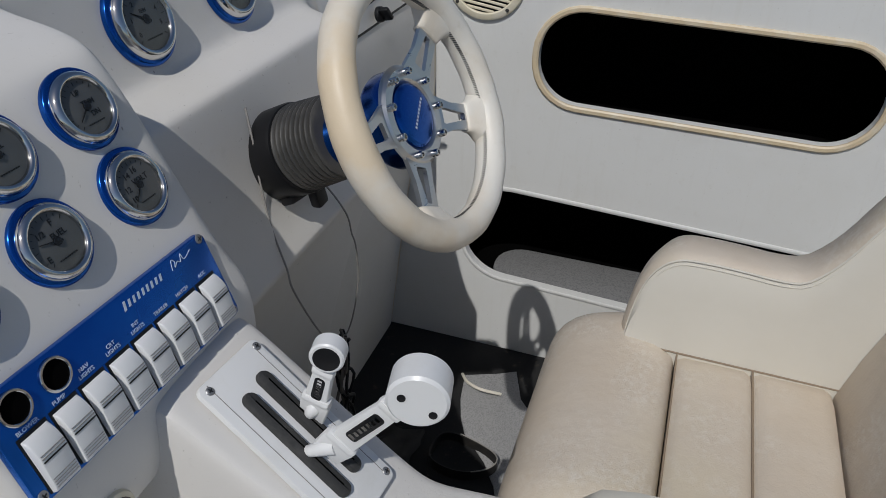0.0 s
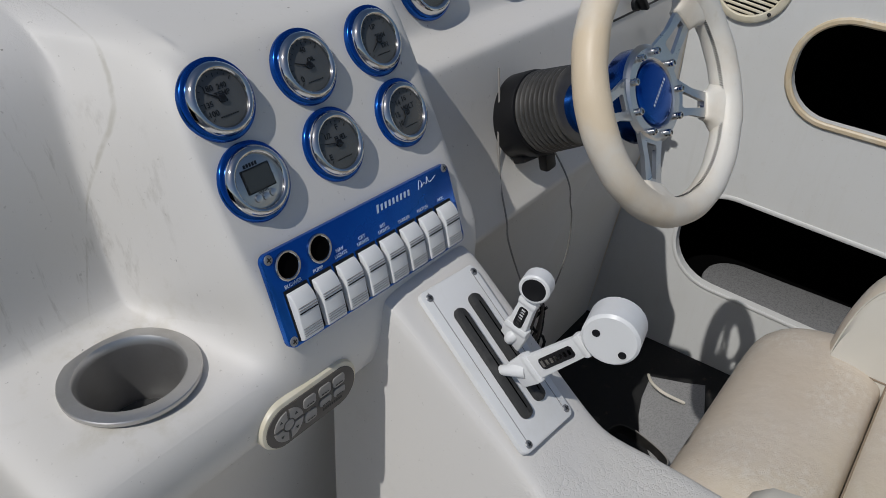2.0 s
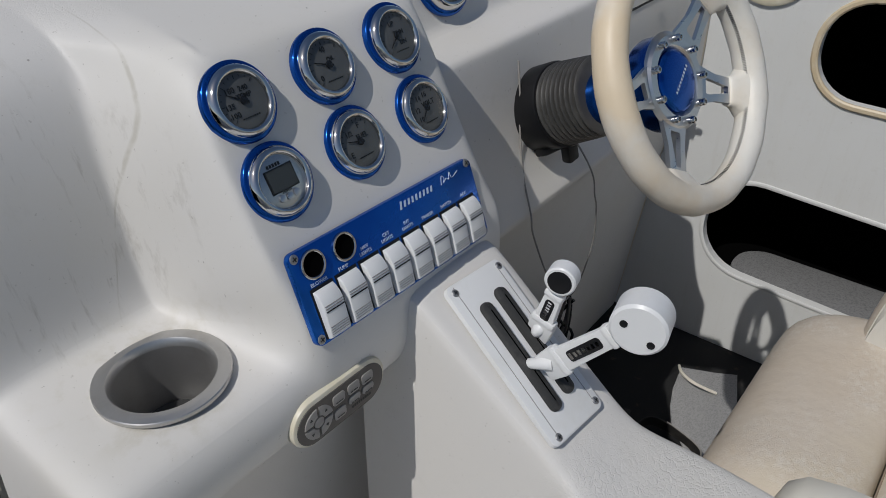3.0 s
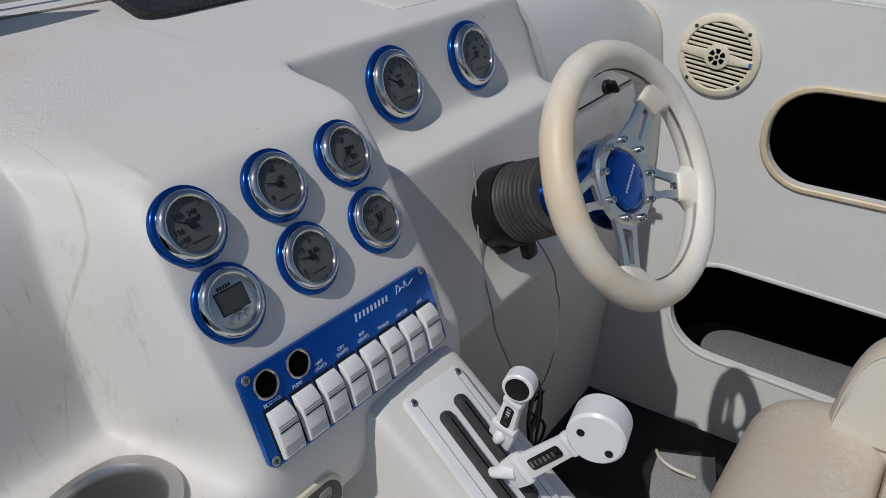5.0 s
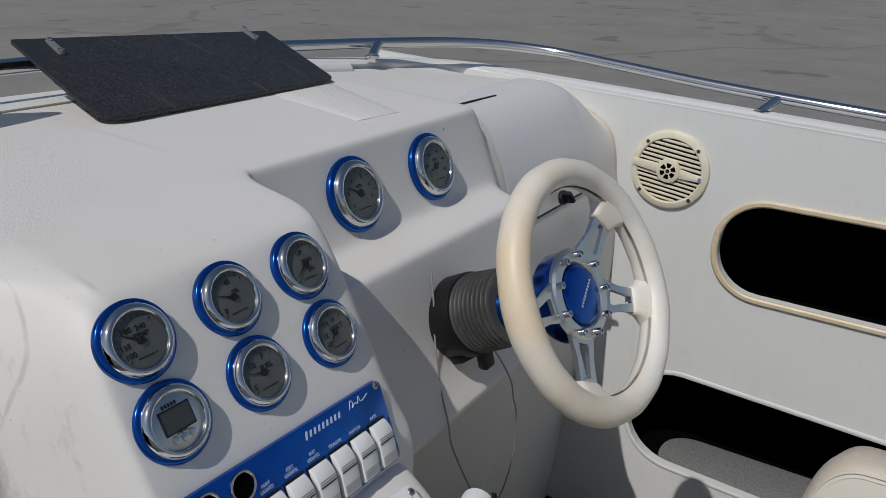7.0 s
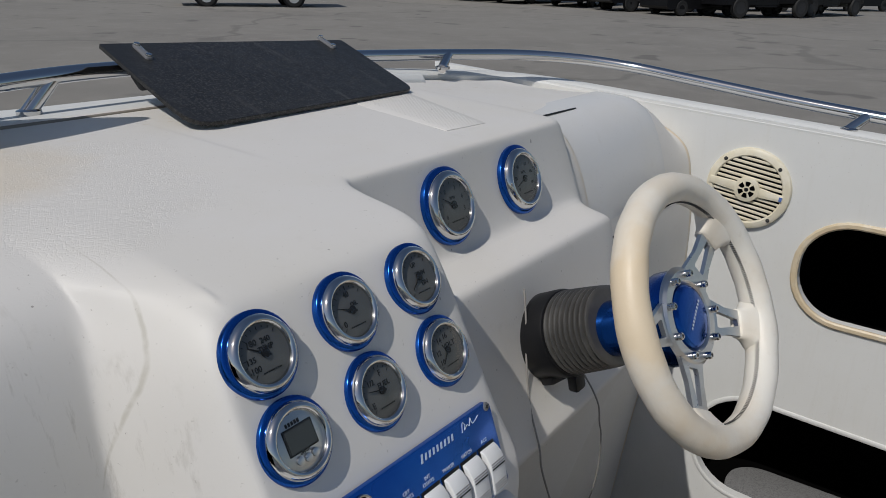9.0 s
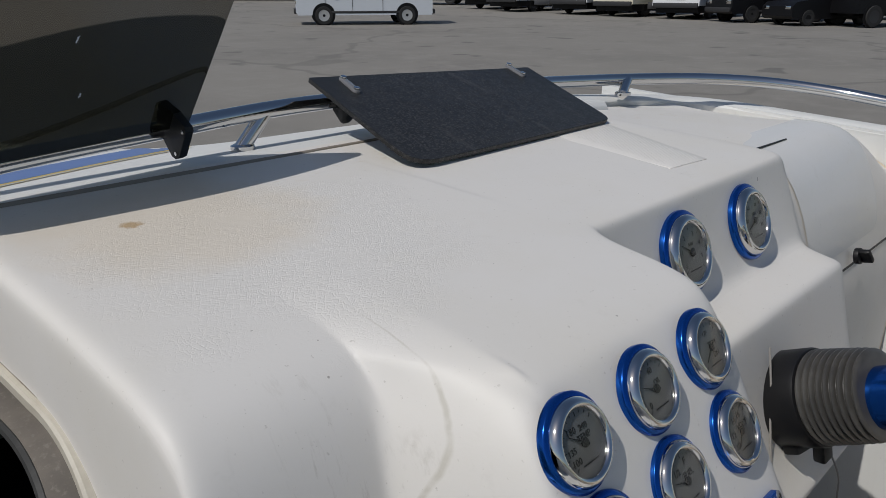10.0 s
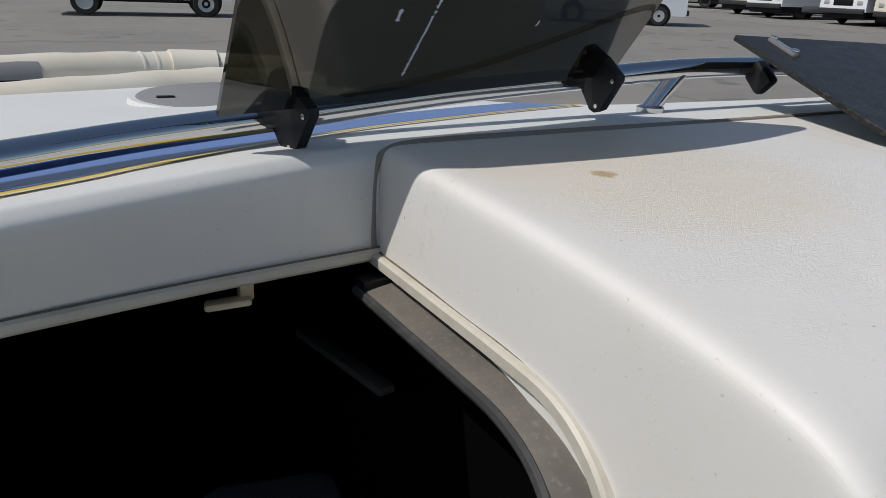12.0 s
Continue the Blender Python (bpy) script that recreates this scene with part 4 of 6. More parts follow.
for i in range(7):
    bm = bmesh.new()
    pts = [(1.672 + rng.uniform(-.02, .02), 0.672 + rng.uniform(-.012, .012), 0.50 - 0.055 * k + rng.uniform(-.012, .012)) for k in range(5)]
    tube(bm, curve(pts, 4), 0.003, 7)
    part("strand", bm, BLACK if i % 3 else BOARD, wb)

# ---------------- gauges ----------------
def gauge(m, r, label, group, marks, needle, digital=False):
    """A round gauge on a blue ring. Local z looks out of the dash; r is the ring's radius."""
    h = r * 0.245 if r < 0.04 else r * 0.215
    g = thing("gauge", label, "gauge", m, group)
    bm = bmesh.new()
    lathe(bm, [(0, -0.002), (r, -0.002), (r, h * 0.34), (r * 0.985, h * 0.44), (r * 0.93, h * 0.56), (r * 0.86, h * 0.60), (r * 0.80, 0)], m, 56)
    part("mount_ring", bm, BLUE, g, "blue anodised mounting ring")
    bm = bmesh.new()
    b = r * 0.885
    lathe(bm, [(b, h * 0.50), (b, h * 0.72), (b * 0.985, h * 0.92), (b * 0.945, h * 1.16), (b * 0.895, h * 1.33), (b * 0.845, h * 1.40), (b * 0.80, h * 1.37), (b * 0.765, h * 1.24), (b * 0.745, h * 1.08), (b * 0.735, h * 0.92)], m, 64)
    part("bezel", bm, CHROME, g, "polished chrome bezel")
    bm = bmesh.new()
    f = b * 0.74
    lathe(bm, [(f, h * 0.92), (f * 0.98, h * 0.94), (0, h * 0.94)], m, 48)
    face = part("dial", bm, FACE if not digital else ALU, g, "grey dial" if not digital else "brushed silver dial")
    z = h * 0.94 + 0.0002
    if digital:
        bm = bmesh.new()
        block(bm, (f * 1.30, f * 0.92, 0.0016), m @ Matrix.Translation((0, f * 0.10, z)), 0.0005)
        part("display", bm, BLACK, g, "dark digital display")
        bm = bmesh.new()
        block(bm, (f * 1.16, f * 0.78, 0.0004), m @ Matrix.Translation((0, f * 0.10, z + 0.0010)), 0)
        part("screen", bm, Mat("lcd", (0.045, 0.048, 0.045), 0.25).m, g)
        for x in (-0.34, 0.0, 0.34):
            bm = bmesh.new()
            disc(bm, f * 0.15, 0.0022, m @ Matrix.Translation((x * f, -0.62 * f + 0.10 * abs(x) * f, z)), 16)
            part("button", bm, ALU, g)
        bm = bmesh.new()
        bars(bm, m @ Matrix.Translation((-f * 0.12, f * 0.66, z)), [(-f * 0.26 + f * 0.13 * i, f * 0.09) for i in range(5)], f * 0.14, 0.0003)
        part("maker_mark", bm, INK, face)
        text("lettering", "DEPTH", f * 0.14, m @ Matrix.Translation((0, -f * 0.40, z + 0.0003)), INK, face)
    else:
        for words, x, y, s in marks:
            text("lettering", words, f * s * 1.25, m @ Matrix.Translation((x * f, y * f, z + 0.0002)), INK, face, 0.0001, f * 0.007)
        bm = bmesh.new()
        for a in np.linspace(225, 45 if r < 0.04 else -45, 13):
            lo = 0.80 if round(a) % 45 == 0 else 0.86
            p = Matrix.Rotation(radians(a), 4, "Z") @ Matrix.Translation((f * (lo + 0.94) / 2, 0, z + 0.0002))
            block(bm, (f * (0.94 - lo), f * 0.022, 0.0003), m @ p, 0)
        part("scale_marks", bm, INK, face)
        bm = bmesh.new()
        bars(bm, m @ Matrix.Translation((f * 0.05, -f * 0.62, z)), [(f * (-0.35 + 0.10 * i), f * 0.07) for i in range(8)], f * 0.055, 0.0003)
        part("maker_mark", bm, INK, face)
        bm = bmesh.new()
        nm = m @ Matrix.Translation((0, 0, z + 0.0006)) @ Matrix.Rotation(radians(needle), 4, "Z")
        slab(bm, [(-0.22 * f, -0.045 * f), (0.70 * f, -0.012 * f), (0.70 * f, 0.012 * f), (-0.22 * f, 0.045 * f)], 0.0006, nm, 0.0001)
        disc(bm, f * 0.16, 0.0011, nm, 20)
        part("needle", bm, BLACK, g, "black needle")
    bm = bmesh.new()
    lathe(bm, [(b * 0.75, h * 1.12), (b * 0.6, h * 1.17), (b * 0.3, h * 1.21), (0, h * 1.22)], m, 40)
    gl_ = part("glass", bm, GLASS, g, "slightly domed glass")
    gl_.visible_shadow = False
    return g


TEMP = [("100", -0.55, -0.42, 0.24), ("135", -0.62, -0.08, 0.22), ("180", -0.40, 0.45, 0.24), ("240", 0.18, 0.42, 0.22), ("TEMP", 0.10, 0.15, 0.22)]
OIL = [("0", -0.55, -0.42, 0.26), ("40", -0.05, 0.62, 0.24), ("OIL", 0.18, 0.20, 0.20)]
TRIM_ = [("TRIM", 0.15, 0.12, 0.22), ("UP", -0.10, 0.55, 0.22), ("DN", 0.25, -0.30, 0.22)]
FUEL = [("E", -0.62, -0.40, 0.26), ("1/2", -0.42, 0.42, 0.24), ("F", 0.18, 0.62, 0.26), ("FUEL", 0.20, 0.18, 0.24)]
VOLT = [("10", -0.52, -0.40, 0.26), ("12", -0.58, 0.02, 0.26), ("14", -0.32, 0.48, 0.26), ("16", 0.10, 0.56, 0.26), ("VOLT", 0.18, 0.16, 0.26)]
G = "gauges on the dash"
gauge(on_face(0.990, 1.131), 0.0330, "small temperature gauge with grey dial, chrome bezel, blue ring", G, TEMP, 148)
gauge(on_face(1.082, 1.132), 0.0330, "small oil pressure gauge with grey dial, chrome bezel, blue ring", G, OIL, 160)
gauge(on_face(1.170, 1.133), 0.0330, "small trim gauge with grey dial, chrome bezel, blue ring", G, TRIM_, 215)
gauge(on_face(0.992, 1.070), 0.0330, "small digital depth gauge with three buttons in a blue ring", G, [], 0, True)
gauge(on_face(1.081, 1.070), 0.0330, "small fuel gauge with grey dial, chrome bezel, blue ring", G, FUEL, 165)
gauge(on_face(1.172, 1.070), 0.0330, "small volt gauge with grey dial, chrome bezel, blue ring", G, VOLT, 225)
TACHO = [("0", -0.55, -0.40, 0.18), ("1", -0.66, 0.10, 0.18), ("2", -0.36, 0.56, 0.18), ("3", 0.28, 0.62, 0.18), ("4", 0.62, 0.22, 0.18), ("5", 0.62, -0.25, 0.18), ("RPM", 0.0, 0.28, 0.14)]
SPEED = [("0", -0.55, -0.40, 0.16), ("20", -0.64, 0.10, 0.16), ("40", -0.36, 0.56, 0.16), ("60", 0.28, 0.60, 0.16), ("80", 0.60, 0.22, 0.16), ("100", 0.56, -0.25, 0.14), ("MPH", 0.0, 0.28, 0.14)]
TN = Vector((0, -0.945, 0.327))
for x, marks, nd, lb in ((1.422, TACHO, 150, "large tachometer with grey dial, chrome bezel, blue ring"), (1.598, SPEED, 200, "large speedometer with grey dial, chrome bezel, blue ring")):
    gauge(facing(Vector((x, 0.766, 1.117)), TN), 0.0505, lb, G, marks, nd)

# ---------------- switch panel ----------------
PM = axes((1.0818, 0.5470, 0.9817), (1, -0.004, -0.036), (0, 0.3606, 0.9327))


def screw(parent, m, r=0.0042, label=""):
    """A flat cross-head screw with a dark recess."""
    bm = bmesh.new()
    lathe(bm, [(0, -0.001), (r, -0.001), (r, 0.0003), (r * 0.86, 0.0009), (r * 0.5, 0.0013), (0, 0.0014)], m, 22)
    head = part("screw", bm, SCREW, parent, label)
    bm = bmesh.new()
    for a in (20, 110):
        block(bm, (r * 1.15, r * 0.26, 0.0004), m @ Matrix.Translation((0, 0, 0.0013)) @ Matrix.Rotation(radians(a), 4, "Z"), 0)
    part("cross_recess", bm, INK, head)


panel = thing("switch_panel", "blue anodised switch panel with eight white rockers", "switch panel", PM)
bm = bmesh.new()
slab(bm, outline(0.2395, 0.0835, 0.007, 5), 0.0060, PM @ Matrix.Translation((0, -0.0008, -0.0015)), 0.0012)
part("plate", bm, BLUE_P, panel, "glossy blue anodised plate")
for x, y in ((-0.1135, 0.0360), (0.1130, 0.0368), (-0.1145, -0.0365), (0.1130, -0.0365)):
    screw(panel, PM @ Matrix.Translation((x, y, 0.0045)), 0.0042, "cross-head steel screw")
for x in (-0.0985, -0.0630):
    hm = PM @ Matrix.Translation((x, 0.0250, 0.0045))
    bm = bmesh.new()
    ring(bm, 0.0104, 0.0128, 0.0030, hm, 32)
    e = part("empty_bezel", bm, CHROME, panel, "chrome ring round an empty hole")
    bm = bmesh.new()
    lathe(bm, [(0.0105, 0.0012), (0.0098, 0.0006), (0, 0.0004)], hm, 28)
    part("hole", bm, VOID, e)


def rocker(x):
    m = PM @ Matrix.Translation((x, -0.0178, 0.0045))
    bm = bmesh.new()
    block(bm, (0.0252, 0.0455, 0.0008), m @ Matrix.Translation((-0.0003, 0.0012, 0.0004)), 0.0003)
    base = part("switch_frame", bm, BLACK, panel, "black switch frame")
    bm = bmesh.new()
    prof = [(0.0212, 0.000), (0.0205, 0.0022), (0.0185, 0.0042), (0.0140, 0.0066), (0.0095, 0.0080), (0.0060, 0.0082), (0.0, 0.0076), (-0.008, 0.0067), (-0.0185, 0.0056), (-0.0208, 0.0044), (-0.0215, 0.000)]
    w, e = 0.0113, 0.0014
    rows = []
    for dx, k, inset in ((-w, 0.0, 0), (-w, 1.0, 0.0016), (-w + e * 0.4, 1.0, 0.0004), (-w + e, 1.0, 0.0), (w - e, 1.0, 0.0), (w - e * 0.4, 1.0, 0.0004), (w, 1.0, 0.0016), (w, 0.0, 0)):
        rows.append([m @ Vector((dx, y, (z - inset) * k + 0.001)) for y, z in prof])
    grid(bm, rows)
    rk = part("rocker", bm, WHITE, base, "white plastic rocker")
    for y, z, mt, wd in ((0.0080, 0.00800, KEY, 0.0005), (0.0057, 0.00800, KEY, 0.0007), (0.0030, 0.00770, BLACK, 0.0011), (-0.0110, 0.00620, KEY, 0.0004), (-0.0132, 0.00600, KEY, 0.0004), (-0.0154, 0.00575, KEY, 0.0004), (-0.0176, 0.00550, KEY, 0.0004)):
        bm = bmesh.new()
        block(bm, (0.0200, wd, 0.0006), m @ Matrix.Translation((0, y, z + 0.0013)) @ pose(0, 0, 0, 6, 0, 0), 0)
        part("grip_groove", bm, mt, rk)


NAMES = ("BLOWER", "PUMP", "NAV\nLIGHTS", "CRT\nLIGHTS", "INT\nLIGHTS", "TRAILER", "HATCH", "ACC")
for i, nm in enumerate(NAMES):
    x = -0.0968 + i * 0.0279
    rocker(x)
    y = 0.0125 if "\n" in nm else 0.0098
    text("lettering", nm, 0.0046, PM @ Matrix.Translation((x - 0.001, y if i > 1 else 0.0086, 0.0047)), PRINT, panel)
bm = bmesh.new()
lm = PM @ Matrix.Translation((0, 0, 0.0045))
for i in range(9):
    block(bm, (0.0024, 0.0056 if i else 0.0074, 0.0003), lm @ Matrix.Translation((0.0135 + 0.0054 * i, 0.0312, 0.0002)) @ Matrix(((1, 0.25, 0, 0), (0, 1, 0, 0), (0, 0, 1, 0), (0, 0, 0, 1))), 0)
part("maker_mark", bm, PRINT, panel, "white printed maker's mark as plain bars")
bm = bmesh.new()
tube(bm, [lm @ (p + Vector((-0.0100, 0.0010, 0))) for p in curve([(0.081, 0.028, 0.0003), (0.084, 0.036, 0.0003), (0.087, 0.033, 0.0003), (0.085, 0.029, 0.0003), (0.090, 0.032, 0.0003), (0.093, 0.030, 0.0003), (0.096, 0.036, 0.0003), (0.098, 0.030, 0.0003), (0.108, 0.0335, 0.0003)], 5)], 0.00038, 5)
part("maker_flourish", bm, PRINT, panel, "white script flourish")

# ---------------- remote keypad ----------------
KM = axes((0.977, 0.5375, 0.8735), (1, 0, -0.03), (0, 0.02, 1))
pad = thing("remote_keypad", "ivory oval stereo remote with grey rubber keys", "remote keypad", KM)
bm = bmesh.new()
slab(bm, outline(0.114, 0.050, 0.0246, 10), 0.0115, KM @ Matrix.Translation((0, 0, -0.0015)), 0.003)
part("housing", bm, IVORY, pad, "yellowed ivory plastic housing")
bm = bmesh.new()
slab(bm, outline(0.106, 0.042, 0.0208, 10), 0.0012, KM @ Matrix.Translation((0, -0.001, 0.0098)), 0.0004)
part("key_field", bm, Mat("brown_rubber", (0.085, 0.075, 0.065), 0.6).m, pad, "dark brown rubber key field")
hk = KM @ Matrix.Translation((-0.029, -0.001, 0.0108))
for a0 in (45, 135, 225, 315):
    bm = bmesh.new()
    pts = [(r * math.cos(radians(a0 + a)), r * math.sin(radians(a0 + a))) for r, rng_ in ((0.0165, np.linspace(-40, 40, 7)), (0.0068, np.linspace(34, -34, 5))) for a in rng_]
    slab(bm, pts, 0.0014, hk, 0.0004)
    b_ = part("key", bm, KEY, pad)
    bm = bmesh.new()
    c_ = polar(0.0122, a0, 0.0015)
    s_ = 1 if a0 < 200 else -1
    slab(bm, [(-0.0018, -0.0014 * s_), (0.0018, -0.0014 * s_), (0, 0.0018 * s_)][::s_], 0.0002, hk @ Matrix.Translation(c_), 0.00005)
    part("arrow", bm, INK, b_)
bm = bmesh.new()
disc(bm, 0.0055, 0.0014, hk, 20)
part("key", bm, KEY, pad)
for x, y in ((-0.004, 0.0085), (-0.004, -0.0085), (0.0145, 0.0085), (0.0145, -0.0045), (0.032, 0.0080), (0.032, -0.0045)):
    bm = bmesh.new()
    w_, h_ = 0.0145, 0.0115 if y > 0 or x < 0 else 0.0085
    slab(bm, outline(w_, h_, 0.003, 3), 0.0014, KM @ Matrix.Translation((x, y, 0.0108)), 0.0004)
    b_ = part("key", bm, KEY, pad)
    bm = bmesh.new()
    bars(bm, KM @ Matrix.Translation((x, y - 0.003, 0.0123)), [(-0.003, 0.0025), (0.0005, 0.003), (0.0035, 0.002)], 0.0011, 0.0002)
    part("key_mark", bm, INK, b_)
bm = bmesh.new()
bars(bm, KM @ Matrix.Translation((0.024, -0.0138, 0.0111)), [(-0.012 + 0.0028 * i, 0.002) for i in range(9)], 0.0028, 0.0002)
part("maker_mark", bm, INK, pad)

# ---------------- cup holder ----------------
cup = thing("cup_holder", "brushed stainless cup holder sunk into the shelf", "cup holder", CUP)
m = Matrix.Translation(CUP)
bm = bmesh.new()
lathe(bm, [(0.0560, -0.003), (0.0560, 0.0004), (0.0553, 0.0012), (0.0515, 0.0016), (0.0470, 0.0022), (0.0445, 0.0016), (0.0425, -0.001), (0.0415, -0.006)], m, 56)
part("rim", bm, WELL, cup, "flat brushed rim")
bm = bmesh.new()
lathe(bm, [(0.0415, -0.006), (0.0400, -0.03), (0.0375, -0.062), (0.0365, -0.066), (0.0, -0.066)], m, 56)
part("well", bm, WELL, cup, "deep metal well")
bm = bmesh.new()
disc(bm, 0.0345, 0.003, Matrix.Translation(CUP - Vector((0, 0, 0.066))), 40)
part("rubber_mat", bm, RUBBER_D, cup, "black rubber disc at the bottom")

# ---------------- shifter console ----------------
def pod_section(y, x0, x1, z, flare=0.02):
    r = 0.012
    pts = [(x0 - flare - 0.012, 0.0), (x0 - flare, 0.35 * z), (x0 - flare * 0.5, 0.75 * z), (x0, z - r * 1.6), (x0 + r * 0.35, z - r * 0.4), (x0 + r * 1.4, z), ((x0 + x1) / 2, z + 0.001), (x1 - r * 1.4, z), (x1 - r * 0.35, z - r * 0.4), (x1, z - r * 1.6), (x1 + 0.005, 0.7 * z), (x1 + 0.012, 0.0)]
    return [Vector((x, y, zz)) for x, zz in pts]


rows = [pod_section(y, a, b, z) for y, a, b, z in ((0.60, 1.075, 1.212, 0.90), (0.548, 1.074, 1.212, 0.935), (0.525, 1.074, 1.212, 0.930), (0.50, 1.075, 1.211, 0.911), (0.42, 1.078, 1.206, 0.8505), (0.36, 1.080, 1.203, 0.805), (0.335, 1.075, 1.205, 0.787), (0.30, 1.07, 1.228, 0.765), (0.24, 1.06, 1.255, 0.735), (0.12, 1.05, 1.285, 0.690), (-0.1, 1.05, 1.30, 0.660), (-0.5, 1.05, 1.30, 0.655))]
soften(setting("shifter_console", grid(bmesh.new(), rows), GEL_POD, "white moulded console that carries the shifter, crazed on top", "console"))

SM = axes((1.1375, 0.440, 0.8705), (1, -0.066, -0.050), (0.083, 0.796, 0.605))
sh = thing("shifter", "white two-lever throttle and shift control on a plate", "shifter", SM)
bm = bmesh.new()
slab(bm, outline(0.081, 0.180, 0.007, 4), 0.0060, SM @ Matrix.Translation((0, 0, -0.0015)), 0.001)
part("plate", bm, WHITE, sh, "white painted cover plate")
for x in (-0.018, 0.020):
    bm = bmesh.new()
    block(bm, (0.0006, 0.170 if x < 0 else 0.165, 0.0004), SM @ Matrix.Translation((x - 0.012 if x < 0 else x + 0.012, 0.002, 0.0046)), 0)
    part("seam", bm, KEY, sh)
for x, y in ((-0.0315, 0.0815), (0.0350, 0.0820), (0.0345, -0.0815), (-0.0300, -0.0835)):
    screw(sh, SM @ Matrix.Translation((x, y, 0.0046)), 0.0040)
for x, y in ((-0.0120, -0.003), (0.0140, 0.002)):
    bm = bmesh.new()
    slab(bm, outline(0.0150, 0.124, 0.0074, 7), 0.0062, SM @ Matrix.Translation((x, y, 0.0045)), 0.004)
    b_ = part("slot_boot", bm, RUBBER_D, sh, "dark rubber slot boot")
    bm = bmesh.new()
    block(bm, (0.0012, 0.104, 0.0008), SM @ Matrix.Translation((x, y, 0.0107)), 0)
    part("slit", bm, VOID, b_)


def lever(foot, knee, knob, knob_axis, knob_r, knob_w, wide):
    foot, knee, knob = Vector(foot), Vector(knee), Vector(knob)
    bm = bmesh.new()
    d = (knob - knee)
    ln = d.length - knob_r * 0.9
    m = axes(knee, d, Vector((-1, 0, 0)).cross(d))
    slab(bm, [(-0.012, -wide * 0.62), (0.008, -wide * 0.72), (0.016, -wide * 0.55), (ln, -wide * 0.42), (ln, wide * 0.42), (0.016, wide * 0.55), (0.008, wide * 0.72), (-0.012, wide * 0.62)], 0.0075, m @ Matrix.Translation((0, 0, -0.00375)), 0.0012)
    tube(bm, curve([foot - (knee - foot) * 0.15, foot.lerp(knee, 0.5) + Vector((-0.003, -0.001, 0.003)), knee], 5), 0.006, 12, True, [0.0045 + 0.0003 * k for k in range(11)])
    for at, wd, th in ((0.012, 1.42, 0.0115), (ln * 0.84, 1.08, 0.0105)):
        block(bm, (0.0085, wide * wd, th), m @ Matrix.Translation((at, 0, 0)), 0.003)
    arm = part("lever", bm, WHITE, sh, "white painted metal lever")
    n_up = (m.to_3x3() @ Vector((0, 0, 1)))
    sgn = 1 if n_up.dot(Vector((-0.4, -0.5, 0.75))) > 0 else -1
    bm = bmesh.new()
    bmx = m @ Matrix.Translation((ln * 0.50, 0, sgn * 0.00385)) @ (Matrix.Rotation(math.pi, 4, "X") if sgn < 0 else Matrix())
    slab(bm, outline(ln * 0.46, wide * 0.52, 0.0035, 4), 0.0006, bmx, 0.0002)
    badge = part("badge", bm, BLACK, arm, "black badge with silver lettering bars")
    for i in range(7):
        bm = bmesh.new()
        bars(bm, bmx @ Matrix.Translation((0, 0, 0.0006)), [(ln * (-0.19 + 0.062 * i), ln * 0.035)], wide * (0.30 if i == 0 else 0.22), 0.0002)
        part("mark_bar", bm, CHROME, badge)
    bm = bmesh.new()
    km = facing(knob - Vector(knob_axis).normalized() * knob_w / 2, knob_axis)
    e = knob_r * 0.10
    lathe(bm, [(0, 0), (knob_r - e, 0), (knob_r, e), (knob_r, knob_w - e), (knob_r - e, knob_w), (0, knob_w)], km, 44)
    kb = part("knob", bm, WHITE, arm, "white cylindrical knob")
    return arm, kb, km


arm, kb, km = lever((1.127, 0.430, 0.866), (1.130, 0.402, 0.880), (1.133, 0.326, 0.968), (-0.97, -0.22, 0.05), 0.0245, 0.032, 0.022)
for x, y in ((-0.012, 0.004), (0.012, -0.010)):
    bm = bmesh.new()
    disc(bm, 0.0034, 0.001, km @ Matrix.Translation((x, y, 0.0318)), 16)
    part("knob_screw", bm, BLACK, kb)
arm, kb, km = lever((1.158, 0.440, 0.876), (1.158, 0.434, 0.888), (1.159, 0.416, 0.956), (-0.97, -0.22, 0.05), 0.0150, 0.018, 0.019)
bm = bmesh.new()
disc(bm, 0.0115, 0.0006, km @ Matrix.Translation((0, 0, 0.0180)), 28)
part("knob_insert", bm, BLACK, kb, "black round insert")

# ---------------- ignition switch on the glove box, lid seam ----------------
KP = Vector((1.997, 0.728, 0.977))
key = thing("ignition_switch", "black ignition switch on the dash box", "ignition switch", KP)
m = facing(KP, (-0.1, -0.97, 0.22))
bm = bmesh.new()
disc(bm, 0.014, 0.008, m, 24)
part("collar", bm, BLACK, key)
bm = bmesh.new()
block(bm, (0.010, 0.028, 0.020), m @ Matrix.Translation((0, 0, 0.016)) @ pose(0, 0, 0, 0, 0, 35), 0.004)
part("key_knob", bm, BLACK, key)

# ---------------- speaker ----------------
SP = Matrix(((0, 0, -1, WALL), (1, 0, 0, 0.6165), (0, 1, 0, 0.9835), (0, 0, 0, 1)))
spk = thing("speaker", "round ivory marine loudspeaker in the cockpit side", "loudspeaker", SP)
bm = bmesh.new()
lathe(bm, [(0.0700, 0.004), (0.0700, 0.009), (0.0725, 0.0115), (0.080, 0.011), (0.0855, 0.008), (0.0875, 0.002), (0.0875, -0.002)], SP, 64)
part("surround", bm, IVORY, spk, "ivory plastic surround")
bm = bmesh.new()
lathe(bm, [(0.0705, 0.003), (0, 0.003)], SP, 40)
part("backing", bm, BLACK, spk)
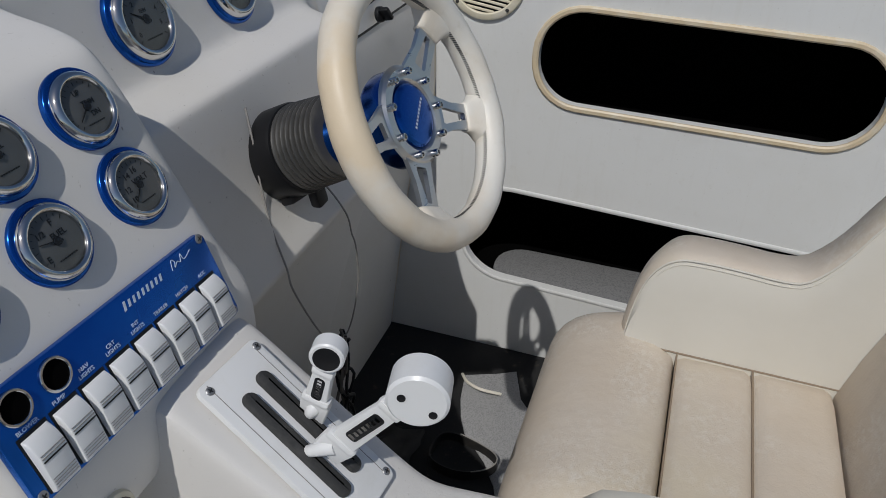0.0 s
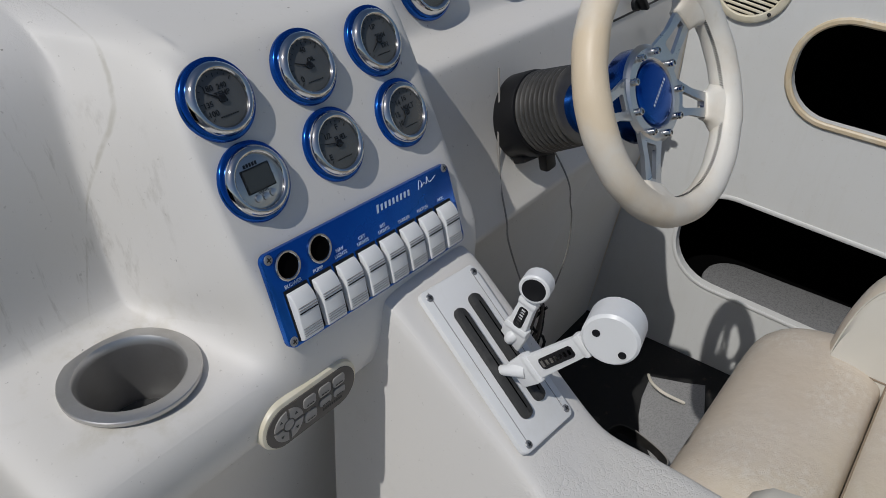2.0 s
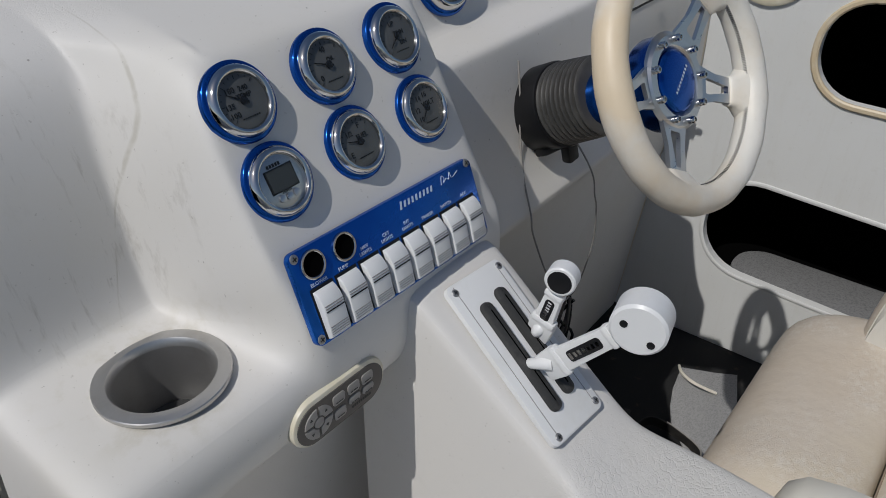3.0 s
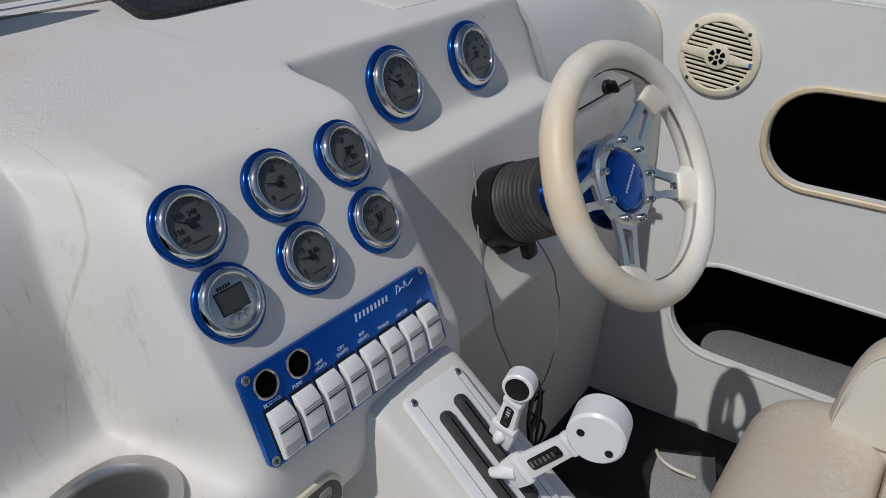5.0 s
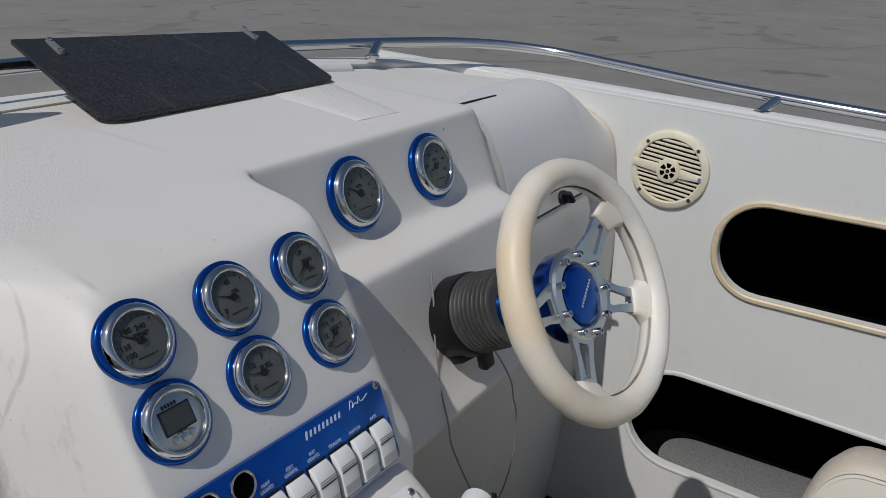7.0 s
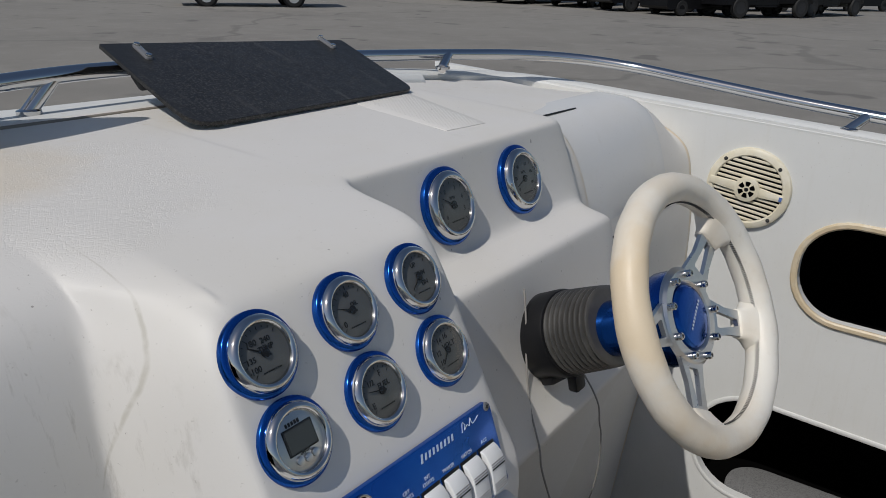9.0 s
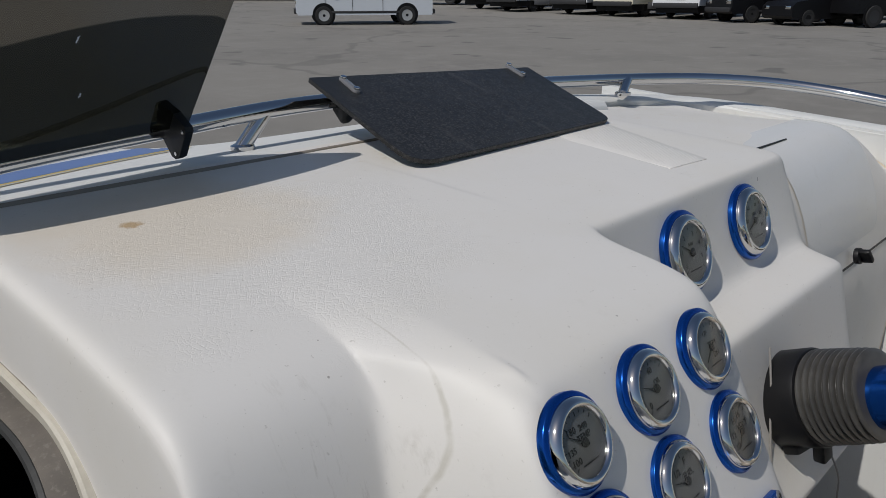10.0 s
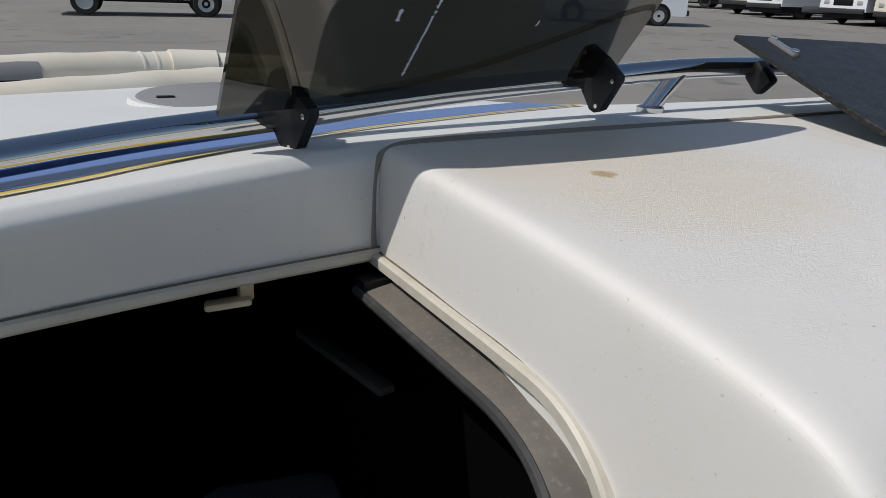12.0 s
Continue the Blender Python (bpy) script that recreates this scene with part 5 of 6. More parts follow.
for i in range(14):
    y = -0.0635 + i * 0.00977
    half = math.sqrt(max(0.0, 0.0705 ** 2 - y * y))
    bm = bmesh.new()
    block(bm, (2 * half, 0.0056, 0.004), SP @ Matrix.Rotation(radians(8), 4, "Z") @ Matrix.Translation((0, y, 0.0075)), 0.0012, 1)
    part("grille_slat", bm, IVORY, spk)
bm = bmesh.new()
br = SP @ Matrix.Rotation(radians(8), 4, "Z")
slab(bm, [(-0.074, -0.006), (-0.03, -0.010), (0.03, -0.010), (0.080, -0.008), (0.080, 0.008), (0.03, 0.010), (-0.03, 0.010), (-0.074, 0.006)], 0.006, br @ Matrix.Translation((0, 0, 0.0080)), 0.002)
disc(bm, 0.0265, 0.0075, br @ Matrix.Translation((0, 0, 0.0080)), 40, 0.002)
part("tweeter_bridge", bm, IVORY, spk, "ivory bridge with a tweeter")
for i in range(6):
    bm = bmesh.new()
    a = 60 * i + 30
    pts = [(r * math.cos(radians(a + b)), r * math.sin(radians(a + b))) for r, rg in ((0.0175, (-20, -7, 7, 20)), (0.008, (22, -22))) for b in rg]
    slab(bm, pts, 0.0005, br @ Matrix.Translation((0, 0, 0.0156)), 0.0001)
    part("tweeter_vent", bm, VOID, spk)
bm = bmesh.new()
disc(bm, 0.0042, 0.0009, br @ Matrix.Translation((0, 0, 0.0156)), 14)
part("tweeter_pin", bm, BLACK, spk)
for a in (45, 135, 225, 315):
    bm = bmesh.new()
    disc(bm, 0.0040, 0.0015, SP @ Matrix.Translation(polar(0.0783, a + 4, 0.0107)), 14)
    part("screw", bm, RUBBER_D, spk)
bm = bmesh.new()
block(bm, (0.006, 0.009, 0.0006), br @ Matrix.Translation((-0.070, 0, 0.0142)), 0)
part("maker_mark", bm, STRIPE_B, spk, "small blue mark")

# ---------------- helm seat ----------------
def cushion(bm, x0, x1, y0, y1, z0, z1, puff, r, m=Matrix()):
    """A padded block, its top swelling a little towards its middle."""
    nx, ny = 10, 10
    rows = []
    for i in range(nx + 1):
        u = i / nx
        row = []
        for j in range(ny + 1):
            v = j / ny
            a, b = abs(2 * u - 1), abs(2 * v - 1)
            fall = r * (max(0, (a - 0.8) / 0.2) ** 2 + max(0, (b - 0.8) / 0.2) ** 2)
            row.append(Vector((x0 + (x1 - x0) * u, y0 + (y1 - y0) * v, z1 + puff * (1 - a * a) * (1 - b * b) - fall)))
        rows.append(row)
    top = [[bm.verts.new(m @ p) for p in row] for row in rows]
    for a, b in zip(top, top[1:]):
        for i in range(ny):
            bm.faces.new((a[i], a[i + 1], b[i + 1], b[i]))
    rim_ = [top[0][j] for j in range(ny + 1)] + [top[i][ny] for i in range(1, nx + 1)] + [top[nx][j] for j in range(ny - 1, -1, -1)] + [top[i][0] for i in range(nx - 1, 0, -1)]
    mi = m.inverted()
    low = []
    for v in rim_:
        p = mi @ v.co
        low.append(bm.verts.new(m @ Vector((p.x, p.y, z0))))
    n = len(rim_)
    for i in range(n):
        bm.faces.new((rim_[i], rim_[(i + 1) % n], low[(i + 1) % n], low[i]))
    bm.faces.new(low)
    return bm


seat = thing("helm_seat", "cream vinyl helm seat with wraparound side, crazed and worn", "seat", (1.45, 0.05, 0.0))
# front bolster: a rounded roll
rows = []
for i in range(15):
    u = i / 14
    x = 1.275 + (1.700 - 1.275) * u
    e = 0.028 * max(0.0, abs(2 * u - 1) - 0.82) / 0.18
    sec = []
    for y, z in ((0.118, 0.50), (0.118, 0.655), (0.122, 0.672), (0.135, 0.684), (0.165, 0.692), (0.205, 0.692), (0.245, 0.683), (0.278, 0.664), (0.298, 0.635), (0.304, 0.595), (0.300, 0.54), (0.290, 0.48), (0.27, 0.45)):
        k = (z - 0.45) / 0.24
        sec.append(Vector((x, y - e * 0.8 * (1 if y > 0.2 else 0), z - e * k)))
    rows.append(sec)
bm = grid(bmesh.new(), rows)
soften(part("front_bolster", bm, VINYL, seat, "rounded cream vinyl front bolster"), 1)
for y0, y1 in ((0.0192, 0.1188), (-0.082, 0.0188)):
    bm = cushion(bmesh.new(), 1.275, 1.604, y0, y1, 0.50, 0.684, 0.006, 0.007)
    part("cushion_panel", bm, VINYL, seat, "cream vinyl seat panel with crazing")
bm = bmesh.new()
block(bm, (0.42, 0.62, 0.42), Matrix.Translation((1.49, -0.03, 0.27)), 0.03)
part("seat_base", bm, VINYL_W, seat, "white vinyl seat base")
for a_, b_ in (((1.285, 0.1190, 0.6805), (1.602, 0.1190, 0.6805)), ((1.285, 0.0190, 0.681), (1.602, 0.0190, 0.681)), ((1.6025, 0.180, 0.684), (1.6025, -0.10, 0.681))):
    bm = bmesh.new()
    tube(bm, [Vector(a_), Vector(a_).lerp(Vector(b_), 0.5), Vector(b_)], 0.0013, 6)
    part("seam", bm, SEWN, seat, "dirty sewn seam")
# wraparound side
ARM_TOP = [(0.199, 0.62), (0.194, 0.705), (0.186, 0.762), (0.170, 0.803), (0.145, 0.825), (0.11, 0.829), (0.06, 0.827), (0.015, 0.824), (-0.014, 0.831), (-0.044, 0.869), (-0.072, 0.926), (-0.11, 0.985), (-0.20, 1.05), (-0.36, 1.08)]
ARM_TOP = [(p.x, p.y) for p in curve([(a, b, 0) for a, b in ARM_TOP], 3)]
rows_in, bmw = [], bmesh.new()
for y, z in ARM_TOP:
    rows_in.append([Vector((1.600, y - 0.0, 0.55)), Vector((1.602, y, 0.64)), Vector((1.606, y, z * 0.75 + 0.16)), Vector((1.612, y, z - 0.012)), Vector((1.616, y, z))])
part("side_panel", grid(bmw, rows_in), VINYL_W, seat, "white vinyl inner side panel")
bm = bmesh.new()
rows = []
for i, (y, z) in enumerate(ARM_TOP):
    py, pz = ARM_TOP[max(i - 1, 0)]
    qy, qz = ARM_TOP[min(i + 1, len(ARM_TOP) - 1)]
    d = Vector((0, qy - py, qz - pz)).normalized()
    n = Vector((0, d.z, -d.y))
    if n.y < 0 and n.z < 0:
        n = -n
    c = Vector((1.616, y, z))
    rows.append([c + Vector((dx, 0, 0)) + n * dn for dx, dn in ((0.0, -0.001), (0.004, 0.003), (0.016, 0.006), (0.045, 0.003), (0.08, -0.009), (0.105, -0.025), (0.122, -0.045), (0.130, -0.09), (0.130, -0.22))])
part("arm_top", grid(bm, rows), VINYL, seat, "padded beige vinyl arm top")
for off in (0.0, 0.006):
    bm = bmesh.new()
    pts = []
    for i, (y, z) in enumerate(ARM_TOP):
        py, pz = ARM_TOP[max(i - 1, 0)]
        qy, qz = ARM_TOP[min(i + 1, len(ARM_TOP) - 1)]
        d = Vector((0, qy - py, qz - pz)).normalized()
        n = Vector((0, d.z, -d.y))
        if n.y < 0 and n.z < 0:
            n = -n
        pts.append(Vector((1.6135 - off * 0.1, y, z)) - n * (0.0005 + off))
    tube(bm, pts, 0.0011, 7)
    part("piping", bm, VINYL_W, seat)
rows = []
for y, z in ((0.205, 0.58), (0.205, 0.68), (0.198, 0.711), (0.181, 0.731), (0.145, 0.741), (0.08, 0.746), (0.0, 0.75), (-0.3, 0.765)):
    rows.append([Vector((1.285 + dx, y, max(0.5, z + dz))) for dx, dz in ((-0.05, -0.30), (-0.05, -0.05), (-0.044, -0.018), (-0.028, -0.003), (-0.005, 0.0), (0.012, -0.006), (0.020, -0.025), (0.020, -0.30))])
part("arm_pad", grid(bmesh.new(), rows), VINYL_W, seat, "pale rounded vinyl arm pad")
rows = []
for x in np.linspace(1.27, 1.602, 8):
    rows.append([Vector((x, y, z)) for y, z in ((-0.083, 0.55), (-0.086, 0.67), (-0.10, 0.74), (-0.13, 0.85), (-0.17, 0.98), (-0.20, 1.06), (-0.25, 1.09), (-0.32, 1.06), (-0.34, 0.6))])
part("backrest", grid(bmesh.new(), rows), VINYL, seat, "cream vinyl backrest")

# ---------------- floor pieces ----------------
bm = bmesh.new()
slab(bm, [(1.62, 0.26), (1.80, 0.31), (1.95, 0.345), (2.09, 0.385), (2.13, 0.42), (2.225, 0.455), (2.20, 0.50), (2.165, 0.58), (2.08, 0.565), (2.02, 0.545), (1.97, 0.52), (1.90, 0.45), (1.84, 0.41), (1.74, 0.37), (1.62, 0.34)], 0.008, Matrix.Translation((0, 0, 0.001)), 0.003)
tagged(part("carpet_scrap", bm, CARPET_L), "scrap of grey marine carpet on the cockpit floor", "carpet")
bm = bmesh.new()
rng = random.Random(3)
pts = [(2.16, 0.585, 0.014), (2.12, 0.56, 0.03), (2.10, 0.52, 0.035), (2.12, 0.47, 0.016)]
tube(bm, curve(pts, 6), 0.004, 7)
tagged(part("strap_end", bm, BEIGE), "short beige strap end lying on the floor", "strap")

bm = bmesh.new()
rng = random.Random(21)
for i in range(90):
    x = 2.295 - abs(rng.gauss(0, 0.035)) if i < 60 else rng.uniform(1.75, 2.28)
    y = rng.uniform(0.10, 0.64)
    s_ = rng.uniform(0.0012, 0.0045)
    slab(bm, [(s_ * rng.uniform(0.5, 1.2) * math.cos(a), s_ * rng.uniform(0.5, 1.2) * math.sin(a)) for a in (0, 1.3, 2.6, 3.9, 5.1)], s_ * 0.3, Matrix.Translation((x, y, 0.0005)) @ pose(0, 0, 0, rng.uniform(-12, 12), rng.uniform(-12, 12), rng.uniform(0, 360)), s_ * 0.1)
tagged(part("floor_debris", bm, SEAM, None, "", False), "brown grit and flakes along the cockpit floor edge", "debris", kind="stuff")
loop = thing("webbing_loop", "loop of black webbing strap lying on the footwell floor", "strap", (1.885, 0.505, 0.006))
rows = []
for i in range(41):
    a = 2 * math.pi * i / 40
    c = Vector((1.885 + 0.052 * math.cos(a), 0.508 + 0.078 * math.sin(a) + 0.012 * math.cos(2 * a), 0.010 + 0.004 * math.sin(3 * a)))
    out = Vector((math.cos(a), 0.7 * math.sin(a), 0)).normalized()
    rows.append([c - out * 0.002, c - out * 0.002 + Vector((0, 0, 0.026)), c + out * 0.001 + Vector((0, 0, 0.027)), c + out * 0.002])
part("band", grid(bmesh.new(), rows), BLACKCLOTH, loop)
# Grey line along part of the rim, painted as light on its edge.
bm = bmesh.new()
tube(bm, [r[2] + Vector((0, 0, 0.0005)) for r in rows[24:41]], 0.0016, 6)
part("lit_edge", bm, KEY, loop, "pale edge drawn in for the light it catches")
rag = thing("black_rag", "crumpled black cloth on the cockpit floor", "cloth", (1.80, 0.66, 0.0))
bm = bmesh.new()
rows = []
for i in range(15):
    row = []
    for j in range(13):
        u, v = i / 14 * 2 - 1, j / 12 * 2 - 1
        k = 1 - 0.25 * rng.random() * max(abs(u), abs(v))
        h = 0.05 * max(0.0, 1 - u * u) * max(0.0, 1 - v * v) * (0.6 + 0.5 * math.sin(5.2 * u + 3.1 * v) * math.cos(4.3 * v - 2 * u)) + 0.006 * rng.random() + 0.002
        row.append(Vector((1.80 + 0.15 * u * k, 0.68 + 0.08 * v * k, h + 0.006)))
    rows.append(row)
soften(part("folded_cloth", grid(bm, rows), BLACKCLOTH, rag), 1)

# ---------------- stainless rail ----------------
RAIL = [(-0.35, 0.83, 1.20), (0.10, 1.02, 1.203), (0.32, 1.115, 1.209), (0.506, 1.195, 1.2145), (0.599, 1.234, 1.2175), (0.729, 1.266, 1.2225), (0.896, 1.285, 1.2340), (1.081, 1.296, 1.243), (1.263, 1.304, 1.250), (1.50, 1.307, 1.247), (1.75, 1.300, 1.240), (1.95, 1.285, 1.232), (2.12, 1.245, 1.226), (2.25, 1.160, 1.223), (2.335, 1.05, 1.216), (2.375, 0.93, 1.204), (2.385, 0.78, 1.186), (2.387, 0.55, 1.160), (2.387, 0.27, 1.136), (2.387, -0.2, 1.10), (2.387, -1.0, 1.05)]
rail = thing("grab_rail", "polished stainless grab rail round the cockpit edge", "rail", (1.2, 1.3, 1.2))
bm = bmesh.new()
tube(bm, curve(RAIL, 8), 0.0122, 20)
part("tube", bm, CHROME, rail, "polished stainless tube")
for (x, y, z), (fx, fy, fz) in (((1.218, 1.302, 1.247), (1.178, 1.302, 1.2045)), ((2.095, 1.252, 1.227), (2.045, 1.232, 1.204)), ((2.387, 0.43, 1.149), (2.350, 0.455, 1.124)), ((2.387, -0.5, 1.08), (2.35, -0.47, 1.06)), ((0.30, 1.106, 1.214), (0.27, 1.10, 1.17))):
    bm = bmesh.new()
    a, b = Vector((fx, fy, fz)), Vector((x, y, z))
    tube(bm, [a - (b - a) * 0.1, a.lerp(b, 0.5), b], 0.0105, 16)
    lathe(bm, [(0.0165, -0.004), (0.0165, 0.0015), (0.011, 0.004), (0, 0.004)], Matrix.Translation(a), 24)
    part("post", bm, CHROME, rail, "slanted stainless post")

# ---------------- smoked windscreen on the rail ----------------
ws = thing("windscreen", "smoked acrylic windscreen clamped to the rail, scratched", "windscreen", (0.88, 1.26, 1.24))
BL, BR, TL, TR = Vector((0.6534, 1.2241, 1.2327)), Vector((1.0874, 1.2779, 1.2488)), Vector((0.6640, 1.1200, 1.3901)), Vector((1.1071, 1.1606, 1.4171))
WUP = (TL - BL).normalized()


def on_pane(u, v):
    """A place on the slightly twisted pane: u along the rail, v up the slope under its arched top edge."""
    bow = max(0.0, math.sin(math.pi * min(1.0, max(0.0, u))))
    low = BL.lerp(BR, u) + Vector((0, -0.012, 0.002)) * bow
    top = TL.lerp(TR, u) + Vector((0, -0.022 * bow, 0.0258 * bow ** 0.8))
    return low.lerp(top, v)


def pane_frame(u, v):
    o = on_pane(u, v)
    return axes(o, on_pane(u + 0.01, v) - o, on_pane(u, v + 0.01) - o)


bm = bmesh.new()
side_a, side_b = [], []
for i in range(33):
    u = i / 32
    u = 0.5 - 0.5 * math.cos(math.pi * u)
    end = min(u, 1 - u) / 0.05
    tall = 1.0 if end >= 1 else 1 - 0.10 * (1 - math.sqrt(max(0.0, 1 - (1 - end) ** 2)))
    for side, off in ((side_a, 0.0025), (side_b, -0.0025)):
        side.append([pane_frame(u, tall * k / 10) @ Vector((0, 0, off)) for k in range(11)])
rim_rows = []
for a, b in zip(side_a, side_b):
    rim_rows.append(a + b[::-1] + a[:1])
vs = [[bm.verts.new(p) for p in row[:-1]] for row in rim_rows]
for a, b in zip(vs, vs[1:]):
    for k in range(22):
        bm.faces.new((a[k], a[(k + 1) % 22], b[(k + 1) % 22], b[k]))
bm.faces.new(vs[0])
bm.faces.new(vs[-1][::-1])
pane = part("pane", bm, SMOKE, ws, "smoked acrylic pane")
rng = random.Random(11)
for (u0, v0), (u1, v1), wd in (((0.352, 0.12), (0.388, 0.665), 0.0032), ((0.303, 0.53), (0.312, 0.68), 0.0020), ((0.296, 0.38), (0.298, 0.43), 0.0046), ((0.605, 0.625), (0.610, 0.66), 0.0022), ((0.638, 0.32), (0.640, 0.345), 0.0024), ((0.135, 0.77), (0.136, 0.78), 0.0016)):
    bm = bmesh.new()
    n_ = max(3, int((v1 - v0) * 0.2 / 0.0011))
    for i in range(n_):
        f = i / n_
        if rng.random() < 0.12:
            continue
        m = pane_frame(u0 + (u1 - u0) * f, v0 + (v1 - v0) * f)
        pts = [(0.5 * wd * rng.uniform(0.25, 1.25) * math.cos(a), 0.0011 * rng.uniform(0.5, 1.2) * math.sin(a)) for a in (0.3, 1.5, 2.7, 3.9, 5.2)]
        slab(bm, pts, 0.0003, m @ Matrix.Translation((rng.uniform(-.0007, .0007), 0, 0.0027)) @ Matrix.Rotation(rng.uniform(-0.5, 0.5), 4, "Z"), 0.0001)
        if rng.random() < 0.3:
            slab(bm, pts, 0.0003, m @ Matrix.Translation((rng.uniform(-.002, .002), 0, 0.0027)) @ Matrix.Scale(0.5, 4), 0.0001)
    part("scratch", bm, PRINT, pane, "whitish scratch in the pane", False)
for c, d in ((Vector((0.715, 1.243, 1.230)), Vector((0.95, 0.30, 0.02))), (Vector((1.066, 1.273, 1.2465)), Vector((0.99, 0.07, 0.03)))):
    cm = facing(c - d.normalized() * 0.006, d, WUP)
    bm = bmesh.new()
    slab(bm, [(0.022, 0.0275), (-0.027, 0.0255), (-0.0313, 0.0212), (-0.0310, -0.019), (-0.026, -0.0265), (-0.018, -0.0285), (0.005, -0.020), (0.024, -0.0110), (0.028, 0.016)], 0.012, cm, 0.002)
    cl = part("clamp", bm, BLACK, ws, "black plastic rail clamp")
    for sx, sy in ((0.026, 0.017), (0.024, -0.019)):
        for up in (-0.001, 0.0118):
            bm = bmesh.new()
            disc(bm, 0.0025, 0.0012, cm @ Matrix.Translation((-sx, sy, up)), 12)
            part("clamp_screw", bm, CHROME, cl)

# ---------------- dusty screen lying on the dash ----------------
TLv, TRv, BRv, BLv = Vector((1.282, 1.287, 1.286)), Vector((1.759, 1.263, 1.276)), Vector((1.724, 1.060, 1.2015)), Vector((1.252, 1.040, 1.2035))
vs_ = thing("loose_screen", "dusty smoked acrylic screen lying on the dash", "windscreen", BLv)
vm = axes(BLv, BRv - BLv, TLv - BLv)
inv = vm.inverted()
q = [inv @ p for p in (BLv, BRv, TRv, TLv)]
pts = []
for i, (p, rr) in enumerate(zip(q, (0.045, 0.022, 0.004, 0.004))):
    a, b = q[i - 1], q[(i + 1) % 4]
    da, db = (a - p).normalized(), (b - p).normalized()
    for t in np.linspace(0, 1, 6):
        s0, s1 = p + da * rr, p + db * rr
        pts.append(tuple(((s0 * (1 - t) ** 2) + (p * 2 * t * (1 - t)) + (s1 * t * t)).xy))
bm = bmesh.new()
slab(bm, pts, 0.006, vm @ Matrix.Translation((0, 0, -0.001)), 0.001)
part("pane", bm, DUSTY, vs_, "dusty black acrylic pane", False)
for p in (Vector((1.327, 1.250, 1.2755)), Vector((1.706, 1.250, 1.2735))):
    lp = inv @ p
    cm = vm @ Matrix.Translation((lp.x, lp.y, 0.005)) @ Matrix.Rotation(radians(-12), 4, "Z")
    bm = bmesh.new()
    slab(bm, outline(0.011, 0.052, 0.005, 4), 0.004, cm, 0.0015)
    c_ = part("clip", bm, CLEAR, vs_, "clear plastic clip")
    for y in (-0.020, 0.020):
        bm = bmesh.new()
        disc(bm, 0.0045, 0.003, cm @ Matrix.Translation((0, y, 0.004)), 14)
        part("rivet", bm, CHROME, c_)
bm = bmesh.new()
block(bm, (0.020, 0.036, 0.030), axes((1.350, 1.292, 1.238), (1, 0.03, 0), (0, 0.7, 0.7)), 0.006)
part("rail_clamp", bm, BLACK, vs_, "black plastic rail clamp")
bm = bmesh.new()
block(bm, (0.020, 0.036, 0.030), axes((1.70, 1.290, 1.236), (1, -0.03, 0), (0, 0.7, 0.7)), 0.006)
part("rail_clamp", bm, BLACK, vs_)

# ---------------- non-slip pad and slot on top of the dash ----------------
bm = bmesh.new()
block(bm, (0.175, 0.0032, 0.003), axes((1.853, 0.852, 1.1705), (1, 0.0, -0.01), (0, 0.3, 1)), 0.001)
setting("lid_seam", bm, BLACK, "dark slot along the dash box lid", "seam")

bm = bmesh.new()
slab(bm, [(1.531, 0.848), (1.622, 0.842), (1.700, 1.03), (1.735, 1.12), (1.60, 1.13), (1.556, 1.02)], 0.0009, Matrix.Translation((0, 0.845, 1.1862)) @ pose(0, 0, 0, 3.25, 0, 0) @ Matrix.Translation((0, -0.845, 0)), 0.0008)
patch = setting("non_slip_patch", bm, GEL_DASH, "moulded diamond-pattern patch on the dash top", "patch")
bm = bmesh.new()
for i in range(60):
    for j in range(60):
        x, y = 1.52 + (i + (j % 2) * 0.5) * 0.0072, 0.845 + j * 0.0040
        f = (y - 0.845) / 0.28
        if not (0.01 < f < 0.98 and 1.540 + 0.066 * f < x < 1.615 + 0.112 * f):
            continue
        z = 1.1862 + 0.0009 + (y - 0.845) * math.tan(radians(3.25))
        c = bm.verts.new((x, y, z + 0.00025))
        rim_ = [bm.verts.new((x + dx, y + dy, z - 0.0001)) for dx, dy in ((0.0034, 0), (0, 0.0034), (-0.0034, 0), (0, -0.0034))]
        for k in range(4):
            bm.faces.new((c, rim_[k], rim_[(k + 1) % 4]))
nubs = part("nubs", bm, GEL_DASH, patch, "", False)
nubs["kind"] = "stuff"

# ---------------- bow ----------------
hx, hy = 0.79, 1.75
pz = min(deck_z(hx - 0.13, hy), deck_z(hx + 0.13, hy), deck_z(hx, hy - 0.13)) + 0.004
dh = thing("deck_hatch", "round grey hatch cover on the foredeck", "hatch", (hx, hy, pz))
bm = bmesh.new()
lathe(bm, [(0, 0.006), (0.128, 0.006), (0.131, 0.004), (0.131, -0.004)], Matrix.Translation((hx, hy, pz)), 48)
part("cover", bm, GREY, dh)
bm = bmesh.new()
lathe(bm, [(0.131, -0.004), (0.131, 0.0035), (0.140, 0.0035), (0.143, -0.004)], Matrix.Translation((hx, hy, pz)), 48)
part("flange", bm, LINER, dh, "white flange")
for x, y in ((-0.095, -0.02), (0.02, 0.10)):
    bm = bmesh.new()
    block(bm, (0.024, 0.011, 0.003), Matrix.Translation((hx + x, hy + y, pz + 0.0068)), 0.001)
    part("latch", bm, BLACK, dh, "black twist latch")
